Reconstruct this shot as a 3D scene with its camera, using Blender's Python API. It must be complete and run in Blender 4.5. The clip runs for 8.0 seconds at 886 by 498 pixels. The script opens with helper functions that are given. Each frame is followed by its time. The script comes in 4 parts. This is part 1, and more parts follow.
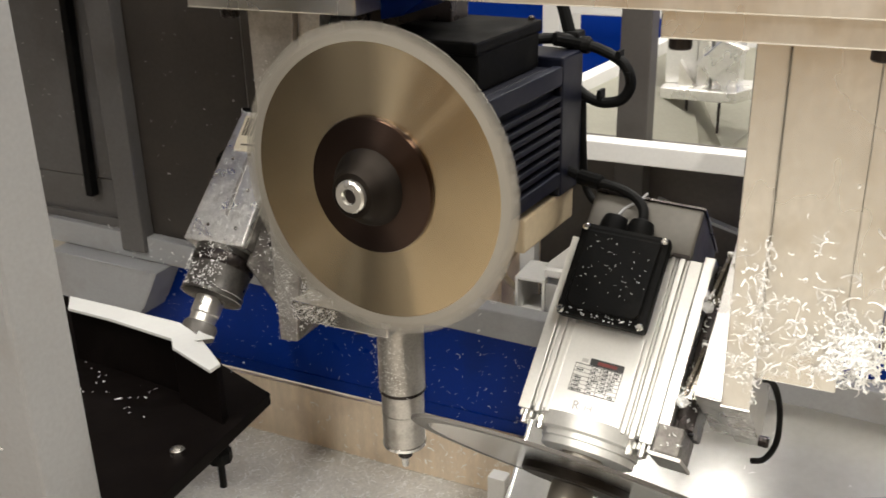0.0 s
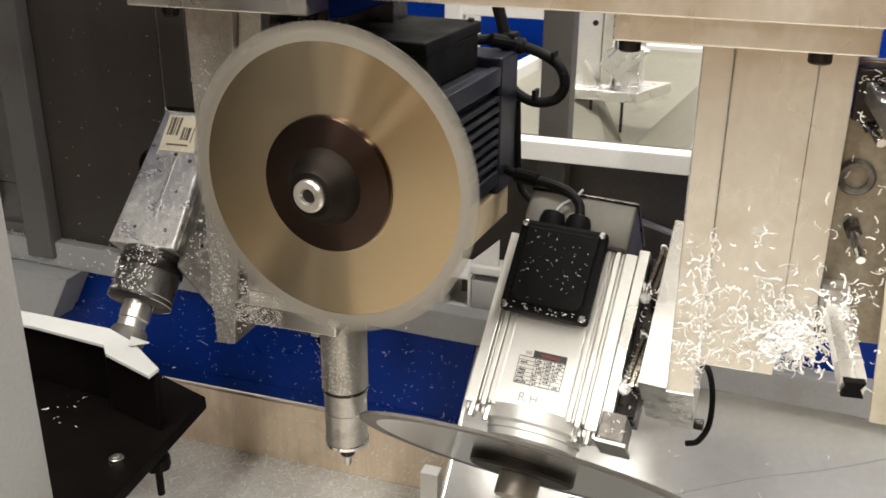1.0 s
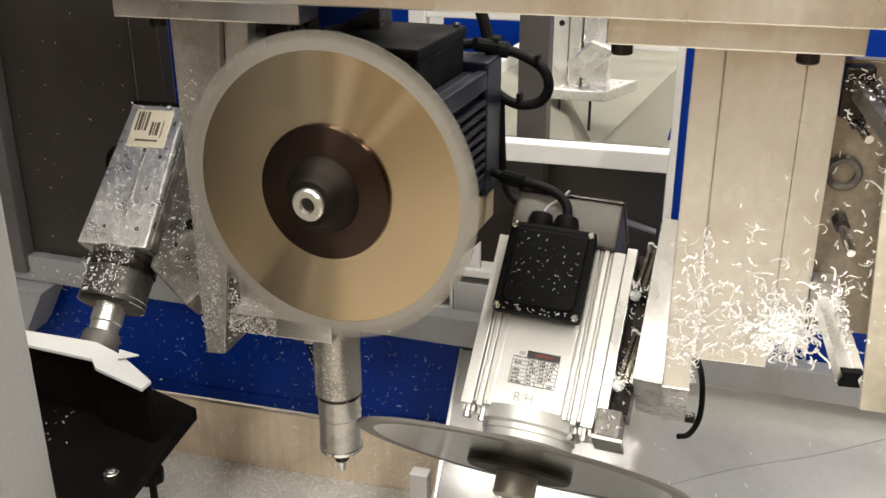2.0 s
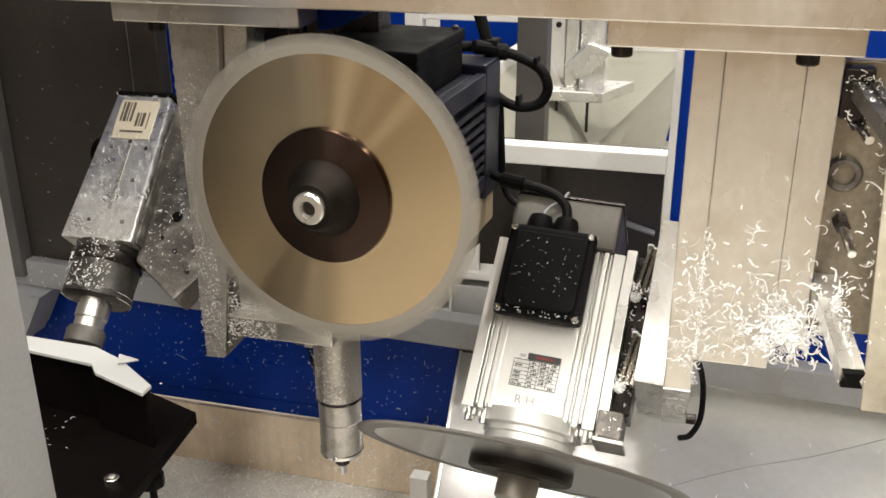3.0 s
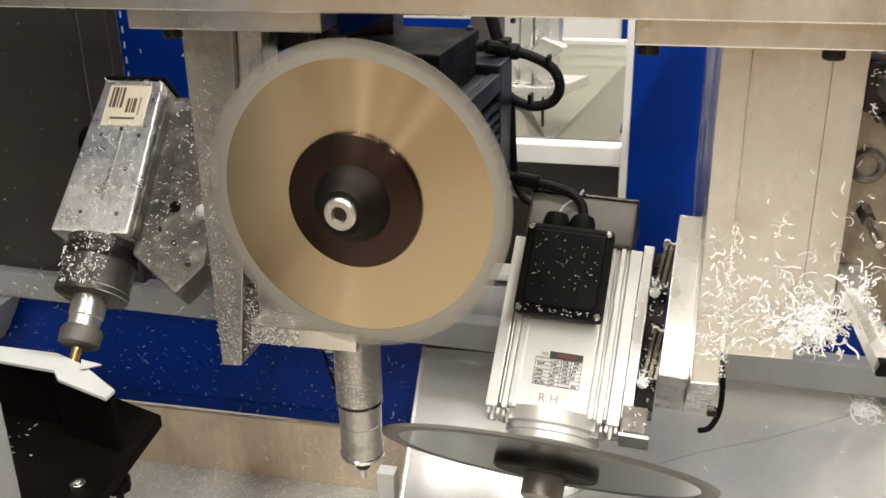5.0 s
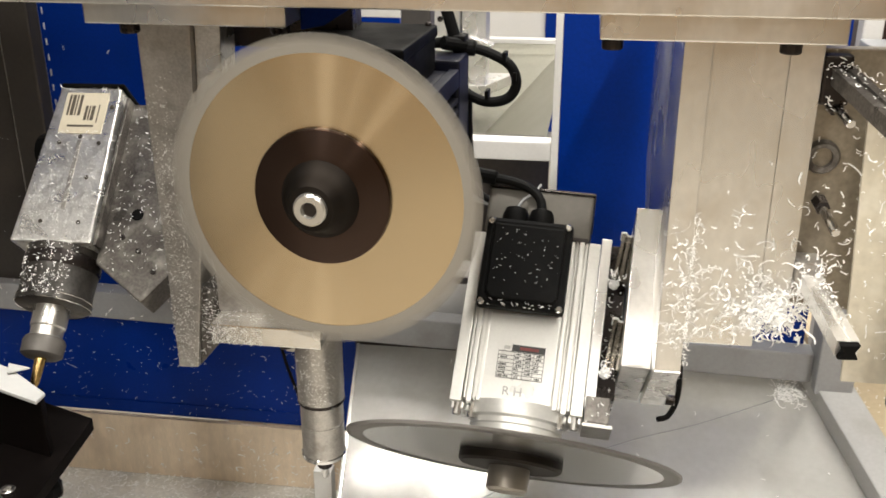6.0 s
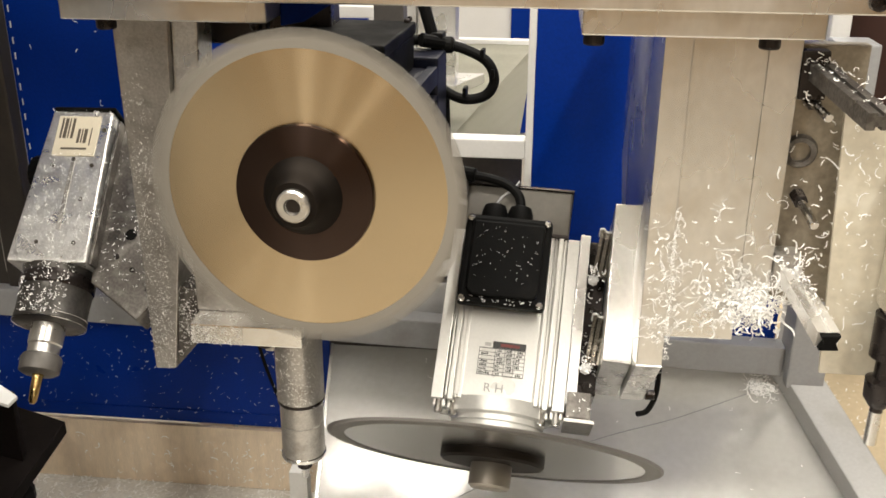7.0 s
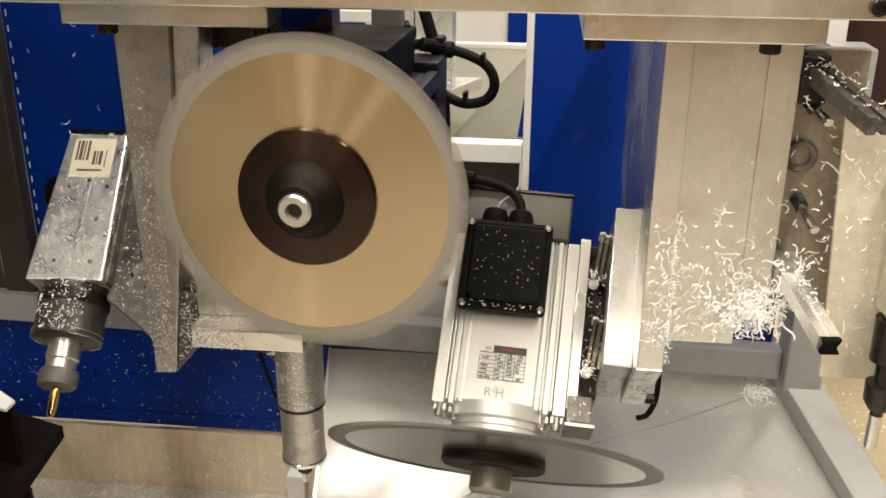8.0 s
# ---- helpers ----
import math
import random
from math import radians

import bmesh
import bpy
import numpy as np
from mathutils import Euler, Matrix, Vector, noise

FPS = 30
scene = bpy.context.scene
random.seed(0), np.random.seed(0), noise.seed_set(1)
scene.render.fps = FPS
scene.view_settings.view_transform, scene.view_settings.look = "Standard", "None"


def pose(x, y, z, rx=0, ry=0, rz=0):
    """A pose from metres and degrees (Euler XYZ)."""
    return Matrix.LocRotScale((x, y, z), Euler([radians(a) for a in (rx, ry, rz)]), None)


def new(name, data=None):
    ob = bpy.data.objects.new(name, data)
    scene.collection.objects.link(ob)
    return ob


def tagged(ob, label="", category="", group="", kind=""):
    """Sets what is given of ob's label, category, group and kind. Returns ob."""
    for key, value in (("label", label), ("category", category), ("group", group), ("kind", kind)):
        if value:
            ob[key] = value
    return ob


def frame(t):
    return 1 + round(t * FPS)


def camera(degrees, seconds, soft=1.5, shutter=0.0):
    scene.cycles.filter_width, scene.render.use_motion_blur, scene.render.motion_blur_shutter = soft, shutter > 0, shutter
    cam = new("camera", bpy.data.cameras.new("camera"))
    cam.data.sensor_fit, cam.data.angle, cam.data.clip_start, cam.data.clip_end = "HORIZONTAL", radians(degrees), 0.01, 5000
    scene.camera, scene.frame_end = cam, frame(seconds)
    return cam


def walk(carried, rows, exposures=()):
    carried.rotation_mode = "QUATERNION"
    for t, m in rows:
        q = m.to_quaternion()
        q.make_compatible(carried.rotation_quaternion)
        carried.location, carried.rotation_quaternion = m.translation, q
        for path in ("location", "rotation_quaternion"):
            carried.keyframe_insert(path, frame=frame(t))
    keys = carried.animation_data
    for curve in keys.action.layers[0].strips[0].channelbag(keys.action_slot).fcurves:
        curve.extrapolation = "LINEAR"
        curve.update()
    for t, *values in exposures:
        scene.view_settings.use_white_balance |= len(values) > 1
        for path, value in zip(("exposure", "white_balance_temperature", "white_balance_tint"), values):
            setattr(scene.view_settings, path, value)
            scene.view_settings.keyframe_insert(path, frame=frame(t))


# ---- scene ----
# camera: carried by hand along the machine's open side
cam = camera(48.93, 8.0, soft=1.6, shutter=0.5)
PATH = [
    (0, pose(0.4013, -0.0660, 1.5079, 67.773, 1.239, 25.688)),
    (0.5, pose(0.3699, -0.0831, 1.5092, 67.696, 0.346, 22.419)),
    (1, pose(0.3207, -0.1198, 1.5127, 67.731, -0.427, 18.699)),
    (1.5, pose(0.2848, -0.1435, 1.5193, 67.650, -0.434, 16.361)),
    (3, pose(0.2640, -0.1434, 1.5241, 67.784, 0.243, 15.258)),
    (3.5, pose(0.2685, -0.1393, 1.5196, 67.887, 0.442, 15.379)),
    (4, pose(0.2722, -0.1368, 1.5167, 67.953, 0.631, 15.513)),
    (5.5, pose(0.2754, -0.1721, 1.5362, 67.379, 0.742, 10.368)),
    (6, pose(0.2615, -0.1748, 1.5245, 67.594, 0.071, 8.268)),
    (6.5, pose(0.2404, -0.1787, 1.5159, 67.763, -0.435, 6.468)),
    (7, pose(0.2402, -0.1792, 1.5154, 67.783, -0.303, 6.107)),
    (7.5, pose(0.2384, -0.1811, 1.5149, 67.923, -0.374, 5.988)),
    (8, pose(0.2386, -0.1808, 1.5166, 68.001, -0.352, 5.919)),
]
walk(cam, PATH, [(0, 0.12, 6120, 9), (4.0, 0.10, 6120, 9), (5.5, 0.04, 6120, 9), (7.0, 0.0, 6350, 9), (8.0, -0.08, 6620, 8)])

# ---------------------------------------------------------------- light
world = bpy.data.worlds.new("hall_air")
world.use_nodes = True
world.node_tree.nodes["Background"].inputs[0].default_value = (1.0, 0.95, 0.88, 1)
world.node_tree.nodes["Background"].inputs[1].default_value = 0.006
scene.world = world


def tube_or_fill(x, y, z, watts, sx=1.5, sy=0.35, turn=0):
    """An area lamp under the hall's ceiling: fluorescent fittings and two added fills."""
    data = bpy.data.lights.new("ceiling_tube_or_fill", "AREA")
    data.shape, data.size, data.size_y, data.energy, data.color = "RECTANGLE", sx, sy, watts, (1.0, 0.92, 0.80)
    ob = new("ceiling_tube_or_fill", data)
    ob.matrix_basis = pose(x, y, z, 0, 0, turn)
    return ob


tube_or_fill(-0.95, -0.75, 3.5, 46, 1.5, 0.14, 90)
tube_or_fill(1.35, -0.45, 3.5, 74, 1.5, 0.14, 90)
for x, w in ((-2.6, 26), (-1.5, 34), (-0.4, 34), (0.9, 36)):
    tube_or_fill(x, -2.9, 3.4, w, 1.5, 0.12, 90)
# added fill that brightens the pan and the lower back wall
tube_or_fill(-0.45, 0.35, 3.6, 46, 1.2, 0.2)
tube_or_fill(-0.62, 2.62, 3.6, 3.5, 0.35, 0.10, 25)
tube_or_fill(-0.64, 2.17, 3.6, 3.5, 0.35, 0.10, 25)
tube_or_fill(0.36, 2.38, 3.6, 24, 0.35, 0.10, 25)
tube_or_fill(0.64, 2.31, 3.6, 28, 0.35, 0.10, 25)
tube_or_fill(-0.24, 2.15, 3.6, 5, 0.35, 0.10, 25)
# added broad fill panel, for an even sheen on the tray
tube_or_fill(1.45, 2.05, 3.6, 80, 2.0, 1.3, 0)
tube_or_fill(0.3, 4.2, 3.5, 46)

# ---------------------------------------------------------------- materials


def nodes_of(name):
    m = bpy.data.materials.new(name)
    m.use_nodes = True
    nt = m.node_tree
    return m, nt, nt.nodes["Principled BSDF"]


def mat(name, rgb, rough=0.5, metal=0.0, var=0.15, scale=8.0, fine=120.0, bump=0.1, stretch=(1, 1, 1), dirt=None, dirt_amount=0.0,
        rough_var=0.12, coat=0.0, spec=0.5):
    """A surface with colour varying at two scales, patchy gloss and fine relief."""
    m, nt, bsdf = nodes_of(name)
    lk, nd = nt.links.new, nt.nodes.new
    tc, mp = nd("ShaderNodeTexCoord"), nd("ShaderNodeMapping")
    mp.inputs["Scale"].default_value = stretch
    lk(tc.outputs["Object"], mp.inputs[0])
    big, small = nd("ShaderNodeTexNoise"), nd("ShaderNodeTexNoise")
    big.inputs["Scale"].default_value, big.inputs["Detail"].default_value = scale, 4
    small.inputs["Scale"].default_value, small.inputs["Detail"].default_value = fine, 3
    lk(mp.outputs[0], big.inputs[0]), lk(mp.outputs[0], small.inputs[0])
    mix = nd("ShaderNodeMath")
    mix.operation = "ADD"
    lk(big.outputs[0], mix.inputs[0]), lk(small.outputs[0], mix.inputs[1])
    ramp = nd("ShaderNodeMapRange")
    ramp.inputs[1].default_value, ramp.inputs[2].default_value = 0.6, 1.4
    ramp.inputs[3].default_value, ramp.inputs[4].default_value = 1 - var, 1 + var
    lk(mix.outputs[0], ramp.inputs[0])
    col = nd("ShaderNodeVectorMath")
    col.operation = "SCALE"
    col.inputs[0].default_value = rgb
    lk(ramp.outputs[0], col.inputs[3])
    out = col.outputs[0]
    if dirt:
        spots = nd("ShaderNodeTexNoise")
        spots.inputs["Scale"].default_value, spots.inputs["Detail"].default_value = scale * 2.3, 8
        lk(tc.outputs["Object"], spots.inputs[0])
        lim = nd("ShaderNodeMapRange")
        lim.inputs[1].default_value, lim.inputs[2].default_value = 0.52, 0.7
        lim.inputs[4].default_value = dirt_amount
        lk(spots.outputs[0], lim.inputs[0])
        mc = nd("ShaderNodeMix")
        mc.data_type = "RGBA"
        lk(lim.outputs[0], mc.inputs[0]), lk(out, mc.inputs[6])
        mc.inputs[7].default_value = (*dirt, 1)
        out = mc.outputs[2]
    lk(out, bsdf.inputs["Base Color"])
    rr = nd("ShaderNodeMapRange")
    rr.inputs[1].default_value, rr.inputs[2].default_value = 0.3, 0.7
    rr.inputs[3].default_value, rr.inputs[4].default_value = max(rough - rough_var, 0.04), min(rough + rough_var, 1)
    lk(big.outputs[0], rr.inputs[0]), lk(rr.outputs[0], bsdf.inputs["Roughness"])
    bsdf.inputs["Metallic"].default_value = metal
    bsdf.inputs["Coat Weight"].default_value, bsdf.inputs["Specular IOR Level"].default_value = coat, spec
    if bump:
        bp = nd("ShaderNodeBump")
        bp.inputs["Strength"].default_value, bp.inputs["Distance"].default_value = bump, 0.002
        lk(small.outputs[0], bp.inputs["Height"]), lk(bp.outputs[0], bsdf.inputs["Normal"])
    return m


def disc_metal(name, rgb, rough, aniso):
    """Steel ground in rings: its gloss is drawn out across the rings."""
    m, nt, bsdf = nodes_of(name)
    lk, nd = nt.links.new, nt.nodes.new
    tc, sep = nd("ShaderNodeTexCoord"), nd("ShaderNodeVectorMath")
    sep.operation = "LENGTH"
    lk(tc.outputs["Object"], sep.inputs[0])
    ring = nd("ShaderNodeTexNoise")
    ring.noise_dimensions = "1D"
    ring.inputs["Scale"].default_value, ring.inputs["Detail"].default_value = 900, 3
    lk(sep.outputs["Value"], ring.inputs["W"])
    ramp = nd("ShaderNodeMapRange")
    ramp.inputs[3].default_value, ramp.inputs[4].default_value = 0.88, 1.1
    lk(ring.outputs[0], ramp.inputs[0])
    col = nd("ShaderNodeVectorMath")
    col.operation = "SCALE"
    col.inputs[0].default_value = rgb
    lk(ramp.outputs[0], col.inputs[3]), lk(col.outputs[0], bsdf.inputs["Base Color"])
    tg = nd("ShaderNodeTangent")
    tg.direction_type, tg.axis = "RADIAL", "Z"
    lk(tg.outputs[0], bsdf.inputs["Tangent"])
    bsdf.inputs["Metallic"].default_value, bsdf.inputs["Roughness"].default_value = 1, rough
    bsdf.inputs["Anisotropic"].default_value, bsdf.inputs["Anisotropic Rotation"].default_value = aniso, 0.25
    return m


ALU = mat("milled_aluminium", (0.80, 0.785, 0.75), 0.27, 0.92, 0.09, 5, 90, 0.05, (1, 1, 0.6), (0.60, 0.54, 0.44), 0.5)
WORN_ALU = mat("worn_aluminium", (0.80, 0.79, 0.77), 0.33, 0.8, 0.22, 18, 240, 0.2, dirt=(0.28, 0.26, 0.24), dirt_amount=0.45)
GRIMY = mat("grimy_casting", (0.115, 0.105, 0.095), 0.38, 0.6, 0.5, 14, 230, 0.35, dirt=(0.36, 0.34, 0.31), dirt_amount=0.6)
NOSE_STEEL = mat("oiled_dark_steel", (0.075, 0.070, 0.064), 0.36, 0.6, 0.35, 24, 220, 0.2, dirt=(0.12, 0.11, 0.10), dirt_amount=0.4)
ALU_DULL = mat("chip_dusted_aluminium", (0.50, 0.48, 0.45), 0.42, 0.8, 0.22, 14, 260, 0.25, (1, 1, 1), (0.25, 0.22, 0.19), 0.5)
ALU_BRIGHT = mat("bright_aluminium", (0.80, 0.79, 0.77), 0.30, 0.85, 0.08, 7, 120, 0.05)
CAST = mat("cast_motor_alloy", (0.72, 0.71, 0.68), 0.42, 0.55, 0.07, 12, 200, 0.08)
PLATE_WHITE = mat("label_foil", (0.78, 0.77, 0.74), 0.35, 0.2, 0.05, 10, 200, 0.02)
NAVY_PLATE = mat("navy_end_plate", (0.005, 0.006, 0.014), 0.45, 0.0, 0.2, 9, 150, 0.05, spec=0.35)
NAVY = mat("navy_enamel", (0.004, 0.0045, 0.010), 0.50, 0.0, 0.25, 9, 150, 0.08, dirt=(0.022, 0.019, 0.019), dirt_amount=0.3, spec=0.25)
BLACK = mat("black_plastic", (0.005, 0.005, 0.005), 0.50, 0.0, 0.25, 12, 300, 0.15, dirt=(0.016, 0.015, 0.014), dirt_amount=0.5, spec=0.06)
BLACK_STEEL = mat("blackened_steel", (0.030, 0.024, 0.022), 0.30, 0.55, 0.25, 20, 200, 0.05)
RUBBER = mat("cable_rubber", (0.004, 0.004, 0.004), 0.6, 0.0, 0.2, 20, 200, 0.1, spec=0.12)
TABLE_BLACK = mat("black_anodised_table", (0.003, 0.002, 0.0018), 0.62, 0.0, 0.3, 8, 150, 0.06, dirt=(0.007, 0.005, 0.0045), dirt_amount=0.35, spec=0.08)
GREY_PAINT = mat("grey_frame_paint", (0.33, 0.335, 0.345), 0.42, 0.0, 0.08, 5, 160, 0.06, dirt=(0.22, 0.2, 0.18), dirt_amount=0.35)
# brighter copy of GREY_PAINT: light missing on the rails put into colour
LIT_GREY = mat("lit_grey_frame_paint", (0.47, 0.47, 0.465), 0.42, 0.0, 0.08, 5, 160, 0.06, dirt=(0.33, 0.31, 0.28), dirt_amount=0.35)
# darker copy of GREY_PAINT: the front column's weaker light put into colour
SHADED_GREY = mat("shaded_grey_paint", (0.245, 0.245, 0.25), 0.42, 0.0, 0.10, 5, 160, 0.06, dirt=(0.19, 0.175, 0.16), dirt_amount=0.4)
DARK_GREY = mat("dark_grey_sheet", (0.041, 0.036, 0.032), 0.40, 0.0, 0.18, 4, 140, 0.03, dirt=(0.075, 0.062, 0.05), dirt_amount=0.3, spec=0.35)
BLUE = mat("blue_cabin_paint", (0.001, 0.024, 0.225), 0.36, 0.0, 0.16, 5, 200, 0.05, dirt=(0.002, 0.024, 0.19), dirt_amount=0.4, spec=0.14)
WHITE_PAINT = mat("white_frame_paint", (0.74, 0.73, 0.71), 0.4, 0.0, 0.05, 6, 150, 0.04)
HOPPER = mat("hopper_sheet", (0.46, 0.45, 0.38), 0.45, 0.2, 0.08, 3, 90, 0.04)
STEEL = mat("galvanised_sheet", (0.80, 0.80, 0.78), 0.145, 0.35, 0.07, 4, 70, 0.015, dirt=(0.62, 0.60, 0.57), dirt_amount=0.3, rough_var=0.045)
CHROME = mat("turned_steel", (0.72, 0.71, 0.69), 0.18, 1.0, 0.08, 20, 200, 0.03)
STAINED = mat("stained_steel_plate", (0.30, 0.265, 0.21), 0.40, 0.55, 0.25, 12, 150, 0.12, dirt=(0.16, 0.14, 0.11), dirt_amount=0.5)
SMOKED = mat("smoked_guide_steel", (0.22, 0.20, 0.17), 0.2, 0.9, 0.3, 30, 200, 0.08)
WOOD = mat("plywood", (0.80, 0.67, 0.51), 0.6, 0.0, 0.16, 6, 70, 0.12, (9, 1, 0.8), dirt=(0.56, 0.44, 0.32), dirt_amount=0.5)
PAN = mat("chip_strewn_pan", (0.72, 0.70, 0.66), 0.6, 0.1, 0.22, 12, 150, 0.4, dirt=(0.62, 0.58, 0.5), dirt_amount=0.5)
PLASTIC = mat("white_profile_plastic", (0.60, 0.60, 0.59), 0.35, 0.0, 0.04, 6, 100, 0.03)
CHIP = mat("white_plastic_shavings", (0.93, 0.925, 0.91), 0.4, 0.0, 0.08, 30, 200, 0.0)
BRASS = mat("coated_cutter", (0.62, 0.44, 0.18), 0.25, 1.0, 0.1, 30, 200, 0.05)
BEIGE = mat("beige_panel", (0.55, 0.45, 0.30), 0.5, 0.0, 0.1, 4, 90, 0.08, dirt=(0.42, 0.33, 0.2), dirt_amount=0.4)
# dark paint, made darker still for the shadow on the post's front
SHADED_POST = mat("shaded_post_paint", (0.062, 0.056, 0.052), 0.45, 0.0, 0.1, 5, 160, 0.05)
DOOR_GREY = mat("grey_door_enamel", (0.105, 0.101, 0.100), 0.42, 0.0, 0.14, 3, 120, 0.04, dirt=(0.075, 0.066, 0.058), dirt_amount=0.5, spec=0.35)
UNDER = mat("brown_grey_sheet", (0.065, 0.055, 0.048), 0.5, 0.0, 0.2, 5, 120, 0.05)
FAN_TAUPE = mat("taupe_fan_sheet", (0.085, 0.076, 0.063), 0.45, 0.2, 0.12, 9, 120, 0.06)
REFLECTED_TAN = mat("tan_reflected_floor", (0.42, 0.38, 0.32), 0.6, 0.0, 0.15, 2, 40, 0.1)
REFLECTION_SCREEN = mat("reflection_screen_grey", (0.055, 0.052, 0.047), 0.6, 0.0, 0.1, 2, 60, 0.05)
WARM_REFLECTOR = mat("ochre_reflected_wall", (0.66, 0.44, 0.22), 0.8, 0.0, 0.05, 1, 30, 0.1)
GLASS_FOG = mat("scratched_guard", (0.60, 0.55, 0.44), 0.4, 0.0, 0.14, 9, 80, 0.15, dirt=(0.72, 0.69, 0.6), dirt_amount=0.6)
PLASTER = mat("hall_plaster", (0.62, 0.60, 0.56), 0.8, 0.0, 0.05, 1, 30, 0.1)
LABEL_BEIGE = mat("yellowed_label", (0.66, 0.60, 0.47), 0.5, 0.0, 0.06, 20, 200, 0.02)
INK = mat("label_ink", (0.03, 0.03, 0.03), 0.5, 0.0, 0.1)
FADED_INK = mat("faded_label_ink", (0.10, 0.085, 0.065), 0.5, 0.0, 0.2)
INK_RED = mat("label_red", (0.16, 0.025, 0.022), 0.5, 0.0, 0.3, 60)
INK_GREY = mat("pencil_grey", (0.34, 0.33, 0.32), 0.6, 0.0, 0.2)
PALE_INK = mat("etched_grey", (0.50, 0.49, 0.47), 0.5, 0.0, 0.1)
# neutral steel tinted gold: part of its warm reflection sits in the colour
BLADE = disc_metal("blade_steel_warm_reflection", (0.62, 0.505, 0.335), 0.20, 0.99)
BLADE_DARK = disc_metal("saw_blade_polished", (0.50, 0.50, 0.485), 0.20, 0.2)
TOOTH = mat("saw_tooth_steel", (0.30, 0.28, 0.245), 0.55, 0.4, 0.1, 40)
TOOTH_DARK = mat("dark_tooth_steel", (0.13, 0.12, 0.11), 0.5, 0.4, 0.1, 40)
TURNED_BRIGHT = mat("brushed_collet_steel", (0.66, 0.64, 0.60), 0.34, 0.9, 0.12, 30, 200, 0.08)
TURNED = mat("dull_turned_steel", (0.30, 0.275, 0.24), 0.42, 0.7, 0.12, 30, 200, 0.05)
BOSS = disc_metal("blackened_boss", (0.026, 0.022, 0.019), 0.60, 0.2)
FLANGE = disc_metal("blackened_flange", (0.060, 0.041, 0.034), 0.30, 0.85)

# ---------------------------------------------------------------- building kit


def thing(name, m, label, category, group="", kind=""):
    ob = new(name)
    ob.empty_display_size = 0.05
    ob.matrix_basis = m
    return tagged(ob, label, category, group, kind)


def part(name, bm, material, parent=None, label="", world=False, smooth=False):
    """One mesh under a thing or a part. world: the mesh is given in the place's own metres."""
    if world and parent is not None:
        top = parent
        chain = top.matrix_basis.copy()
        while top.parent is not None:
            top = top.parent
            chain = top.matrix_basis @ chain
        bmesh.ops.transform(bm, matrix=chain.inverted(), verts=bm.verts)
    me = bpy.data.meshes.new(name)
    bm.normal_update()
    bm.to_mesh(me)
    bm.free()
    me.materials.append(material)
    if smooth:
        for p in me.polygons:
            p.use_smooth = True
        me.set_sharp_from_angle(angle=radians(38))
    ob = new(name, me)
    if parent is not None:
        ob.parent = parent
    if label:
        ob["label"] = label
    return ob


def setting(name, bm, material, label, category, kind="structure"):
    return tagged(part(name, bm, material), label, category, "", kind)


def add_box(bm, lo, hi, bevel=0.0, m=None):
    lo, hi = Vector(lo), Vector(hi)
    made = bmesh.ops.create_cube(bm, size=1, matrix=Matrix.Translation((lo + hi) / 2) @ Matrix.Diagonal((*(hi - lo), 1)))["verts"]
    if bevel:
        edges = list({e for v in made for e in v.link_edges})
        got = bmesh.ops.bevel(bm, geom=edges, offset=bevel, segments=2, profile=0.6, affect="EDGES", clamp_overlap=True)
        made = list({v for f in got["faces"] for v in f.verts} | {v for v in made if v.is_valid})
    if m is not None:
        bmesh.ops.transform(bm, matrix=m, verts=made)
    return bm


def box(lo, hi, bevel=0.0, m=None):
    return add_box(bmesh.new(), lo, hi, bevel, m)


def add_lathe(bm, profile, seg=48, m=None, caps=True):
    """A turned body round z from (radius, height) pairs."""
    rings, made = [], []
    for r, z in profile:
        ring = [bm.verts.new((r * math.cos(2 * math.pi * k / seg), r * math.sin(2 * math.pi * k / seg), z)) for k in range(seg)]
        rings.append(ring)
        made += ring
    for a, b in zip(rings, rings[1:]):
        for k in range(seg):
            bm.faces.new((a[k], a[(k + 1) % seg], b[(k + 1) % seg], b[k]))
    if caps:
        bm.faces.new(rings[0][::-1]), bm.faces.new(rings[-1])
    if m is not None:
        bmesh.ops.transform(bm, matrix=m, verts=made)
    return bm


def lathe(profile, seg=48, m=None, caps=True):
    return add_lathe(bmesh.new(), profile, seg, m, caps)


def rod(a, b, r, seg=16, bevel=0.0):
    """A round bar from a to b."""
    a, b = Vector(a), Vector(b)
    n = (b - a).length
    e = min(bevel, r * 0.5)
    prof = [(r - e, 0), (r, e), (r, n - e), (r - e, n)] if e else [(r, 0), (r, n)]
    return lathe(prof, seg, Matrix.Translation(a) @ (b - a).to_track_quat("Z", "Y").to_matrix().to_4x4())


def prism(outline, depth, m=None, bevel=0.0):
    """A plate with that outline in x, y, extruded along z."""
    bm = bmesh.new()
    low = [bm.verts.new((x, y, 0)) for x, y in outline]
    top = [bm.verts.new((x, y, depth)) for x, y in outline]
    bm.faces.new(low[::-1]), bm.faces.new(top)
    for k in range(len(low)):
        j = (k + 1) % len(low)
        bm.faces.new((low[k], low[j], top[j], top[k]))
    bmesh.ops.recalc_face_normals(bm, faces=bm.faces)
    if bevel:
        bmesh.ops.bevel(bm, geom=list(bm.edges), offset=bevel, segments=2, profile=0.6, affect="EDGES", clamp_overlap=True)
    if m is not None:
        bmesh.ops.transform(bm, matrix=m, verts=bm.verts)
    return bm


